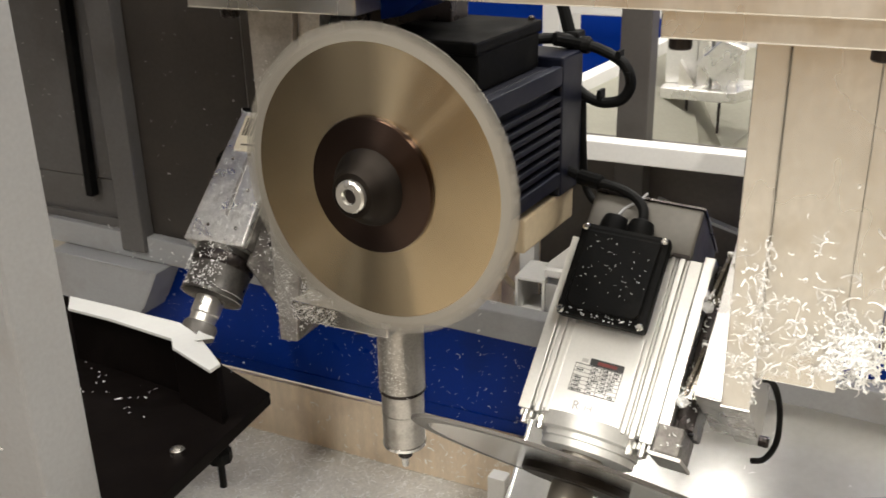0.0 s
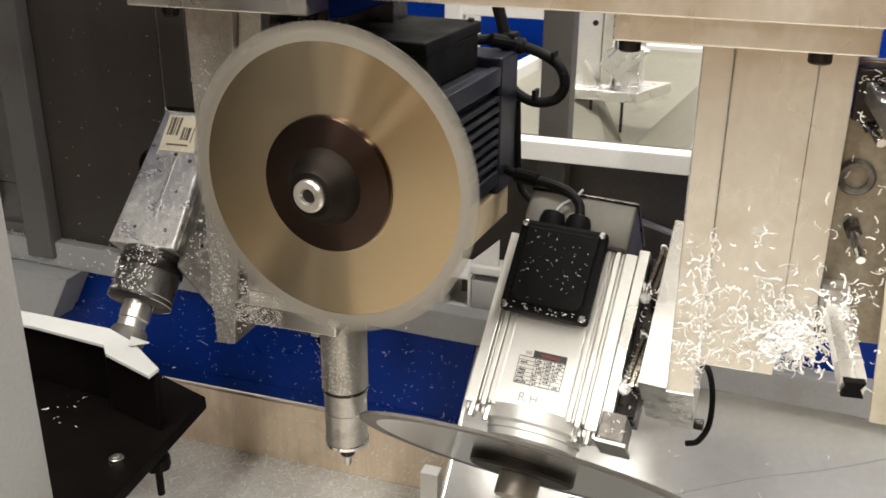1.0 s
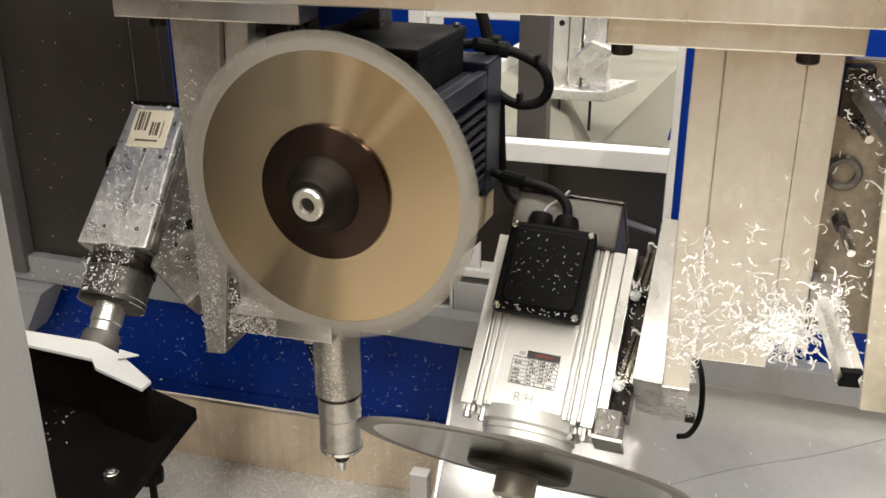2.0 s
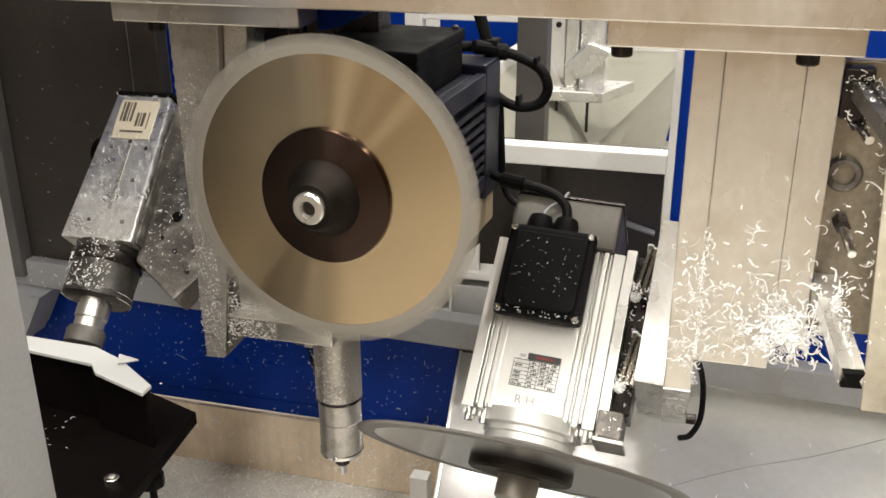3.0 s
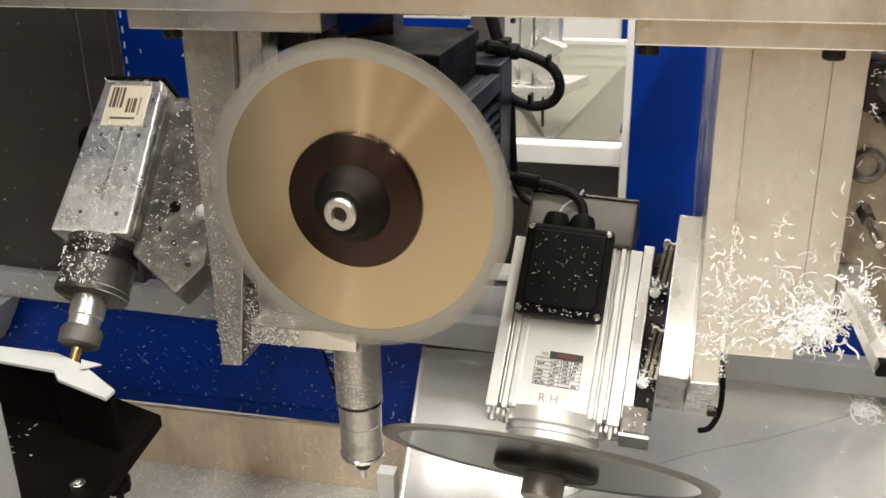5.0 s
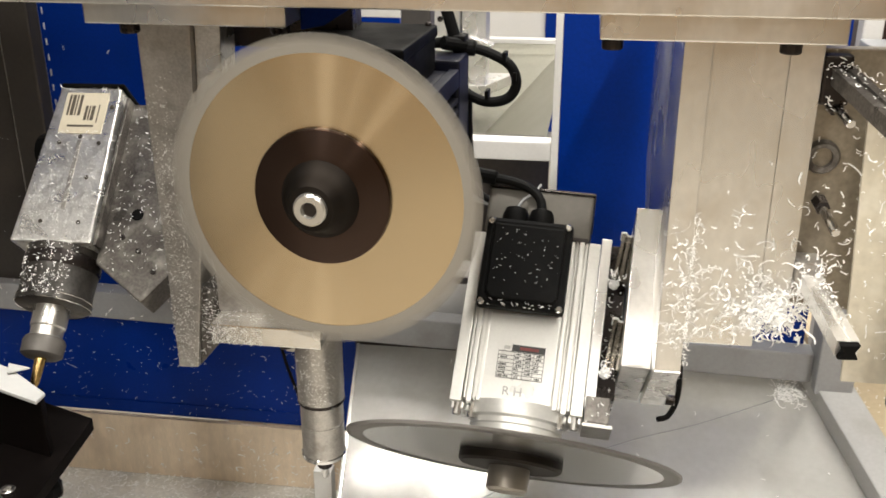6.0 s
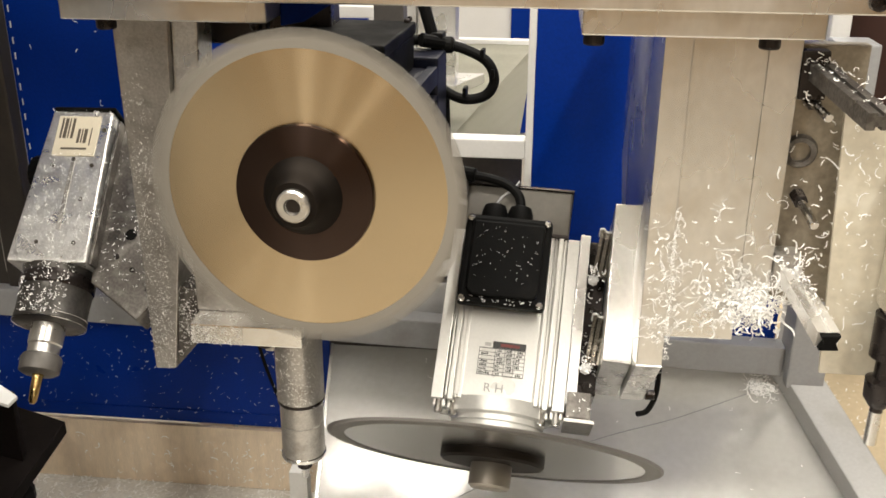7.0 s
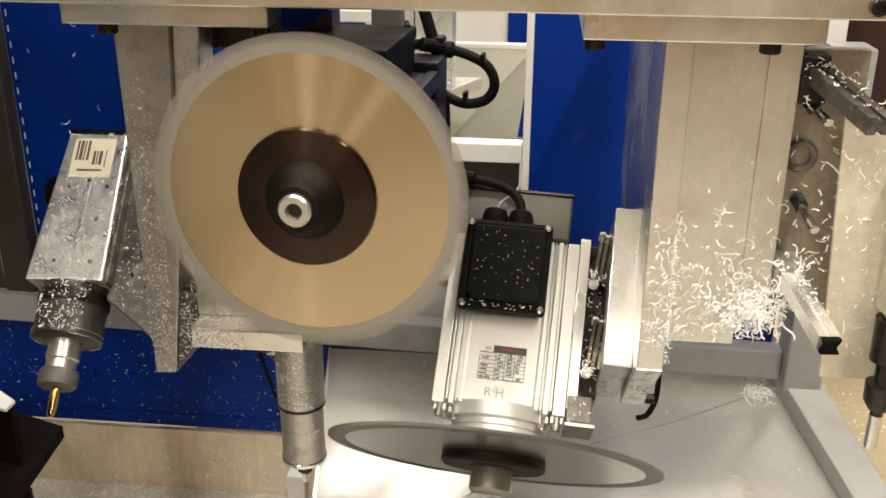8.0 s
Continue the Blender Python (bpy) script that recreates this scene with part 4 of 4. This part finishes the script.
spart("lock_ring", lathe([(0.0512, -0.030), (0.0532, -0.027), (0.0532, -0.012), (0.0512, -0.009)], 40, AXIS, caps=False), BLACK_STEEL, spin, smooth=True)
spart("collet_holder", lathe([(0.022, -0.128), (0.022, -0.112), (0.024, -0.110), (0.024, -0.08)], 32, AXIS), TURNED_BRIGHT, spin, smooth=True)
spart("collet_nut", lathe([(0.022, -0.154), (0.028, -0.150), (0.029, -0.132), (0.026, -0.126)], 32, AXIS), TOOTH_DARK, spin, smooth=True)
spart("cutter", lathe([(0.0035, -0.196), (0.0060, -0.190), (0.0080, -0.154)], 16, AXIS), BRASS, spin, "brass-coloured cutter", smooth=True)
spart("slide_bracket", prism([(0.0525, -0.02), (0.13, -0.075), (0.165, -0.03), (0.155, 0.06), (0.10, 0.235), (0.0525, 0.235)], 0.05, at(0, 0.075, 0, FACING), 0.003), GRIMY, spin, "machined slide bracket")
spart("side_strip", box((0.0530, 0.006, 0.0), (0.058, 0.075, 0.235), 0.001), GRIMY, spin)
spart("hole", lathe([(0.0, 0.0), (0.009, 0.0008)], 20, at(0.100, 0.0248, 0.055, FACING)), BLACK, spin, "dark threaded hole")
spart("packed_chips", lathe([(0.003, 0.0), (0.012, 0.004), (0.010, 0.012), (0.004, 0.015)], 7, at(0.150, 0.020, 0.045, FACING)), PLASTIC, spin, "packed white chips")
for x, z in ((0.085, 0.02), (0.112, 0.0), (0.14, -0.03)):
    spart("screw", bolt(0.004, 0.002, at(x, 0.025, z, FACING)), BLACK_STEEL, spin)
spart("connector", rod((-0.053, 0.05, 0.165), (-0.082, 0.055, 0.165), 0.030, 20, 0.004), BLACK, spin, "black plug connector")

# ---------------------------------------------------------------- feed unit beside the saw mount
feed = thing("feed_unit", pose(0.45, 1.05, 1.1), "grimy aluminium feed unit with profile arms and bolts", "machine unit")
CARRIED.append(feed)
part("back_plate", box((0.4135, 1.058, 0.955), (0.50, 1.08, 1.30), 0.002), STAINED, feed, world=True)
ring = part("bearing_ring", lathe([(0.013, 0), (0.013, 0.008), (0.019, 0.010), (0.022, 0.004), (0.022, 0)], 28, at(0.432, 1.058, 1.165, FACING), caps=False), GRIMY, feed, world=True, smooth=True)
part("top_block", box((0.414, 1.035, 1.235), (0.448, 1.0575, 1.296), 0.004), BLACK_STEEL, feed, world=True)
for a, b in (((0.434, 1.056, 1.233), (0.446, 1.00, 1.222)), ((0.436, 1.056, 1.107), (0.446, 0.99, 1.088))):
    part("bolt", rod(a, b, 0.006, 12, 0.001), CHROME, feed, world=True)
    part("bolt_head", rod(a, Vector(a) + (Vector(b) - Vector(a)) * 0.25, 0.010, 6), BLACK_STEEL, feed, world=True)


def profile_arm(a, b, w, h, material, name="profile_arm"):
    """A slotted aluminium profile from a to b."""
    a, b = Vector(a), Vector(b)
    n = (b - a).length
    out = [(-w, -h), (-w * 0.25, -h), (-w * 0.25, -h * 0.6), (w * 0.25, -h * 0.6), (w * 0.25, -h), (w, -h), (w, h), (w * 0.25, h), (w * 0.25, h * 0.6), (-w * 0.25, h * 0.6), (-w * 0.25, h), (-w, h)]
    return part(name, prism(out, n, Matrix.Translation(a) @ (b - a).to_track_quat("Z", "Y").to_matrix().to_4x4()), material, feed, world=True)


profile_arm((0.436, 1.05, 1.272), (0.464, 0.88, 1.250), 0.014, 0.010, GRIMY)
profile_arm((0.430, 1.056, 1.012), (0.4465, 0.872, 0.992), 0.013, 0.010, ALU_BRIGHT)
part("end_cap", prism([(-0.012, -0.010), (0.012, -0.010), (0.007, 0.0), (0.012, 0.010), (-0.012, 0.010), (-0.007, 0.0)], 0.010, Matrix.Translation((0.4465, 0.872, 0.992)) @ (Vector((0.0165, -0.184, -0.02))).to_track_quat("Z", "Y").to_matrix().to_4x4(), 0.002), BLACK, feed, "black rubber end cap", world=True)
part("clamp_block", box((0.413, 1.02, 0.985), (0.446, 1.0575, 1.035), 0.004), ALU_DULL, feed, world=True)
part("guard", prism([(0.470, 1.228), (0.62, 1.235), (0.62, 0.865), (0.492, 0.865)], 0.006, at(0, 1.03, 0, FACING), 0.001), GLASS_FOG, feed, "scratched beige guard sheet", world=True)
drillr = part("drill_head", lathe([(0.0075, 0), (0.008, 0.052), (0.012, 0.053), (0.020, 0.066), (0.021, 0.092), (0.012, 0.096), (0.012, 0.122), (0.022, 0.126), (0.023, 0.185)], 28, at(0.560, 0.985, 0.790, Matrix())), BLACK_STEEL, feed, "black drill chuck on a steel shaft", world=True, smooth=True)
part("shaft", lathe([(0.0085, 0), (0.0085, 0.05)], 20, at(0.560, 0.985, 0.785, Matrix())), CHROME, feed, world=True, smooth=True)
part("sleeve", box((0.545, 0.965, 0.976), (0.62, 1.022, 1.20), 0.004), ALU, feed, world=True)

endpost = thing("end_post", pose(0.78, 1.6, 0.6), "white painted steel post with a dark red cabinet behind", "post")
part("post", box((0.737, 1.62, 0.6), (0.772, 1.66, 1.8), 0.004), WHITE_PAINT, endpost, world=True)
cab = thing("dark_cabinet", pose(1.2, 1.75, 0), "dark red-brown cabinet behind the cabin's corner", "cabinet")
part("body", box((0.776, 1.665, 0.95), (1.9, 1.9, 2.0), 0.005), mat("dark_red_enamel", (0.03, 0.010, 0.008), 0.45, 0.0, 0.2), cab, world=True)

# ---------------------------------------------------------------- plastic shavings
rng = random.Random(11)
HOME = Matrix.Translation((0.3, 1.0, 1.0))


def joined(*sets):
    verts, faces = [], []
    for v, f in sets:
        faces += [tuple(i + len(verts) for i in q) for q in f]
        verts += v
    return verts, faces


low = lambda r: r.betavariate(1.3, 2.6)
pile = lambda r: r.gauss(0.5, 0.2)
face = joined(
    shavings(rng, 170, on_quad((0.285, 1.028, 0.915), (0.412, 1.028, 0.915), (0.285, 1.028, 1.11), (0, -1, 0), None, low), 0.015, 0.0011),
    shavings(rng, 280, on_quad((0.325, 1.020, 0.925), (0.435, 1.020, 0.925), (0.325, 1.020, 1.02), (0, -1, 0.2), pile, lambda r: r.betavariate(1.6, 2.2)), 0.013, 0.0014),
    shavings(rng, 160, on_quad((0.350, 1.012, 0.935), (0.435, 1.012, 0.935), (0.35, 1.012, 0.985), (0, -1, 0.4), pile, pile), 0.012, 0.0016),
    shavings(rng, 60, on_quad((0.2535, 1.008, 0.90), (0.281, 1.008, 0.90), (0.2535, 1.012, 1.09), (0, -1, 0), None, low), 0.013, 0.0010),
    shavings(rng, 60, on_quad((0.248, 1.011, 0.866), (0.281, 1.011, 0.866), (0.248, 1.14, 0.752), (0, -0.665, -0.744)), 0.009, 0.0009),
    shavings(rng, 45, on_quad((0.249, 1.012, 0.90), (0.280, 1.012, 0.90), (0.249, 1.012, 1.09), (0, -1, 0)), 0.010, 0.0009),
    shavings(rng, 10, on_quad((0.285, 1.028, 1.06), (0.412, 1.028, 1.06), (0.285, 1.028, 1.20), (0, -1, 0), None, low), 0.020, 0.0010),
    shavings(rng, 110, on_quad((0.281, 1.010, 0.88), (0.284, 1.010, 0.88), (0.281, 1.010, 1.10), (0.3, -1, 0)), 0.009, 0.0010),
    shavings(rng, 70, on_quad((0.42, 1.055, 0.97), (0.50, 1.035, 0.97), (0.42, 1.055, 1.28), (0, -1, 0)), 0.010, 0.0011),
    shavings(rng, 110, on_quad((0.415, 1.01, 0.97), (0.452, 1.01, 0.97), (0.415, 1.02, 1.04), (0, -1, 0.3)), 0.012, 0.0013),
    shavings(rng, 40, on_quad((0.432, 1.02, 1.024), (0.446, 1.02, 1.024), (0.446, 0.89, 1.004), (0, 0, 1)), 0.008, 0.0011),
    shavings(rng, 45, on_quad((0.424, 1.04, 1.285), (0.452, 1.04, 1.285), (0.450, 0.89, 1.265), (0, -0.3, 1)), 0.006, 0.0009),
    shavings(rng, 22, on_quad((0.412, 1.030, 1.23), (0.450, 1.030, 1.23), (0.412, 1.032, 1.30), (0, -1, 0)), 0.007, 0.0010),
    shavings(rng, 70, on_quad((0.470, 1.02, 0.95), (0.545, 1.02, 0.95), (0.470, 1.02, 1.22), (0, -1, 0)), 0.006, 0.0008),
    shavings(rng, 40, on_quad((0.475, 1.02, 0.90), (0.60, 1.02, 0.90), (0.475, 1.02, 1.2), (0, -1, 0)), 0.012, 0.0011))
CARRIED.append(stuff("shavings", face, CHIP, "white curled plastic shavings clinging to the plates", "shavings", HOME))

tiny = joined(
    shavings(rng, 900, on_quad((-0.478, 1.103, 0.77), (-0.440, 1.103, 0.77), (-0.478, 1.103, 1.24), (0, -1, 0), None, lambda r: r.betavariate(1.1, 1.6)), 0.0027, 0.00055, 0.3),
    shavings(rng, 200, on_quad((-0.440, 1.110, 0.78), (-0.410, 1.110, 0.815), (-0.430, 1.110, 0.90), (0, -1, 0)), 0.0030, 0.0008, 0.3),
    shavings(rng, 320, on_quad((-0.376, 1.003, 0.87), (-0.30, 1.003, 0.87), (-0.376, 1.003, 0.897), (0, -1, 0)), 0.0026, 0.00055, 0.3),
    shavings(rng, 200, on_quad((-0.376, 1.01, 0.900), (-0.23, 1.01, 0.900), (-0.376, 1.16, 0.900), (0, 0, 1)), 0.004, 0.0009, 0.3),
    shavings(rng, 300, on_quad((-0.276, 1.058, 0.74), (-0.216, 1.058, 0.74), (-0.276, 1.058, 0.86), (0, -1, 0)), 0.0026, 0.00055, 0.3))
CARRIED.append(stuff("chips", tiny, CHIP, "fine white plastic chips dusting the bracket", "chips", HOME))


def on_local(m, a, b, c, n, fx=None, fy=None):
    return on_quad(m @ Vector(a), m @ Vector(b), m @ Vector(c), m.to_3x3() @ Vector(n), fx, fy)


dust = joined(
    shavings(rng, 60, on_local(M_TILT, (-0.060, -0.094, 0.222), (0.040, -0.094, 0.222), (-0.060, -0.094, 0.328), (0, -1, 0)), 0.0021, 0.00038, 0.5),
    shavings(rng, 25, on_local(M_TILT, (-0.060, -0.087, 0.206), (0.040, -0.087, 0.206), (-0.060, -0.087, 0.216), (0, -1, 0)), 0.0028, 0.0007, 0.3),
    shavings(rng, 26, on_local(M_TILT, (0.114, -0.060, 0.128), (0.136, -0.060, 0.128), (0.114, -0.060, 0.150), (0, -1, 0)), 0.0055, 0.0012),
    shavings(rng, 26, on_local(M_TILT, (0.114, -0.060, 0.266), (0.136, -0.060, 0.266), (0.114, -0.060, 0.290), (0, -1, 0)), 0.0055, 0.0012),
    shavings(rng, 9, on_local(M_TILT, (0.100, -0.051, 0.060), (0.136, -0.051, 0.060), (0.100, -0.051, 0.096), (0, -1, 0)), 0.0050, 0.0008),
    shavings(rng, 40, on_local(M_TILT, (0.114, -0.022, 0.11), (0.142, -0.022, 0.11), (0.114, -0.022, 0.34), (0, -1, 0)), 0.007, 0.0008))
CARRIED.append(stuff("chips", dust, CHIP, "fine white plastic chips on the tilted motor", "chips", HOME))

on_spindle = joined(
    shavings(rng, 700, on_local(M_SP @ GROWN, (-0.056, -0.001, 0.0), (0.052, -0.001, 0.0), (-0.046, -0.001, 0.175), (0, -1, 0)), 0.0032, 0.0008, 0.3),
    shavings(rng, 60, on_local(M_SP @ GROWN, (-0.048, -0.001, 0.238), (0.045, -0.001, 0.238), (-0.048, -0.001, 0.246), (0, -1, 0)), 0.0032, 0.0008, 0.3),
    shavings(rng, 130, on_local(M_SP @ GROWN, (-0.035, -0.0065, -0.055), (0.040, -0.0065, -0.055), (-0.035, -0.0065, 0.0), (0, -1, 0)), 0.0032, 0.0008, 0.3),
    shavings(rng, 120, on_local(M_SP @ GROWN, (-0.030, -0.0075, -0.078), (0.035, -0.0075, -0.078), (-0.030, -0.0075, -0.05), (0, -1, 0)), 0.0030, 0.0007, 0.3),
    shavings(rng, 260, on_local(M_SP @ GROWN, (0.06, 0.024, -0.03), (0.15, 0.024, -0.03), (0.06, 0.024, 0.24), (0, -1, 0)), 0.0032, 0.0008, 0.3))
spindle_dust = stuff("chips", on_spindle, CHIP, "fine white plastic chips on the milling spindle", "chips", M_SP.copy())

still = joined(
    shavings(rng, 420, on_quad((-1.25, 1.599, 0.350), (-0.20, 1.599, 0.350), (-1.25, 1.599, 0.60), (0, -1, 0)), 0.0036, 0.00045, 0.6),
    shavings(rng, 26, on_quad((-1.25, 1.599, 0.350), (-0.20, 1.599, 0.350), (-1.25, 1.599, 0.60), (0, -1, 0)), 0.011, 0.0008, 0.8),
    shavings(rng, 26, on_quad((-0.75, 1.599, 0.70), (-0.40, 1.599, 0.70), (-0.75, 1.599, 1.35), (0, -1, 0)), 0.014, 0.0011),
    shavings(rng, 160, on_quad((-1.0, 1.585, 0.20), (-0.20, 1.585, 0.20), (-1.0, 1.585, 0.31), (0, -1, 0), lambda r: r.betavariate(2.5, 1)), 0.010, 0.0012),
    shavings(rng, 1500, on_quad((-1.2, 1.0, 0.191), (-0.10, 1.0, 0.191), (-1.2, 1.583, 0.191), (0, 0, 1), None, lambda r: r.betavariate(3, 1)), 0.014, 0.0016),
    shavings(rng, 110, on_quad((-1.6, 1.578, 0.70), (-0.87, 1.578, 0.70), (-1.6, 1.578, 1.3), (0, -1, 0)), 0.004, 0.0006),
    shavings(rng, 60, on_quad((-1.3, 1.552, 0.624), (-0.3, 1.552, 0.598), (-1.3, 1.552, 0.676), (0, -1, 0)), 0.008, 0.0010),
    shavings(rng, 90, on_quad((-1.3, 1.555, 0.682), (-0.3, 1.555, 0.656), (-1.3, 1.59, 0.682), (0, 0, 1)), 0.010, 0.0011),
    shavings(rng, 34, on_quad((-0.95, 0.9, 0.665), (-0.55, 0.9, 0.665), (-0.95, 1.18, 0.665), (0, 0, 1)), 0.005, 0.0010),
    shavings(rng, 12, on_quad((-0.80, 0.93, 0.665), (-0.68, 0.93, 0.665), (-0.80, 1.02, 0.665), (0, 0, 1)), 0.007, 0.0011),
    shavings(rng, 34, on_quad((0.0, 1.2, tray_z(1.2) + 0.002), (0.75, 1.2, tray_z(1.2) + 0.002), (0.0, 1.6, tray_z(1.6) + 0.002), (0, -0.34, 0.94)), 0.009, 0.0010),
    shavings(rng, 150, on_quad((0.65, 1.52, tray_z(1.52) + 0.003), (0.735, 1.52, tray_z(1.52) + 0.003), (0.65, 1.60, tray_z(1.6) + 0.003), (0, -0.34, 0.94), pile, pile), 0.016, 0.0012),
    shavings(rng, 60, on_quad((0.84, 1.45, 0.475), (0.98, 1.45, 0.48), (0.80, 1.65, 0.52), (0, -0.2, 0.97)), 0.008, 0.0011),
    shavings(rng, 6, on_quad((-0.47, 0.5449, 0.8), (-0.40, 0.5449, 0.8), (-0.47, 0.5449, 1.2), (0, -1, 0)), 0.012, 0.0011))
stuff("shavings", still, CHIP, "white plastic shavings strewn over cabin and pan", "shavings", Matrix())

# ---------------------------------------------------------------- what moves
TRAVEL = [(0, 0), (4.2, 0), (5.3, 0.113), (5.5, 0.126), (6, 0.131), (6.5, 0.1325), (7, 0.134), (7.5, 0.136), (8, 0.138)]
DRIFT = [(0, -0.030), (0.5, -0.026), (1, -0.012), (1.5, 0.0), (8, 0.004)]
STROKE = [(0, -0.040), (0.5, -0.039), (1, -0.031), (1.5, 0.003), (3, 0.079), (3.5, 0.121), (4, 0.145), (4.6, 0.160), (5.5, 0.156), (6, 0.126), (6.5, 0.084), (7, 0.040), (7.5, -0.003), (8, -0.028)]


def travel(t):
    for (t0, a), (t1, b) in zip(TRAVEL, TRAVEL[1:]):
        if t <= t1:
            s = (t - t0) / (t1 - t0)
            return a + (b - a) * (s * s * (3 - 2 * s) if t0 == 4.2 else s)
    return TRAVEL[-1][1]


LAG = -0.024  # the spindle's own slide, further out before the carriage travels


def between(rows, t):
    for (t0, a), (t1, b) in zip(rows, rows[1:]):
        if t <= t1:
            return a + (b - a) * (t - t0) / (t1 - t0)
    return rows[-1][1]


def motions():
    moves = sorted({0, 4.2, 4.4, 4.6, 4.8, 5.0, 5.2, 5.3, 5.5, 6, 6.5, 7, 7.5, 8})
    for ob in CARRIED:
        base = ob.matrix_basis.copy()
        walk(ob, [(t, Matrix.Translation((travel(t), 0, 0)) @ base) for t in moves])
    for ob in (spin, spindle_dust):
        base = ob.matrix_basis.copy()
        walk(ob, [(t, Matrix.Translation(Vector((travel(t) + between(DRIFT, t) + LAG * (1 - min(travel(t) / 0.126, 1)), 0, 0)) + SLIDE * between(STROKE, t)) @ base) for t in sorted({*moves, *(t for t, s in STROKE)})])
    for blade, sense in ((disc, -1), (disc2, 1)):
        walk(blade, [(k / FPS, pose(0, 0, 0, 0, 0, sense * 74 * k)) for k in range(8 * FPS + 1)])


motions()
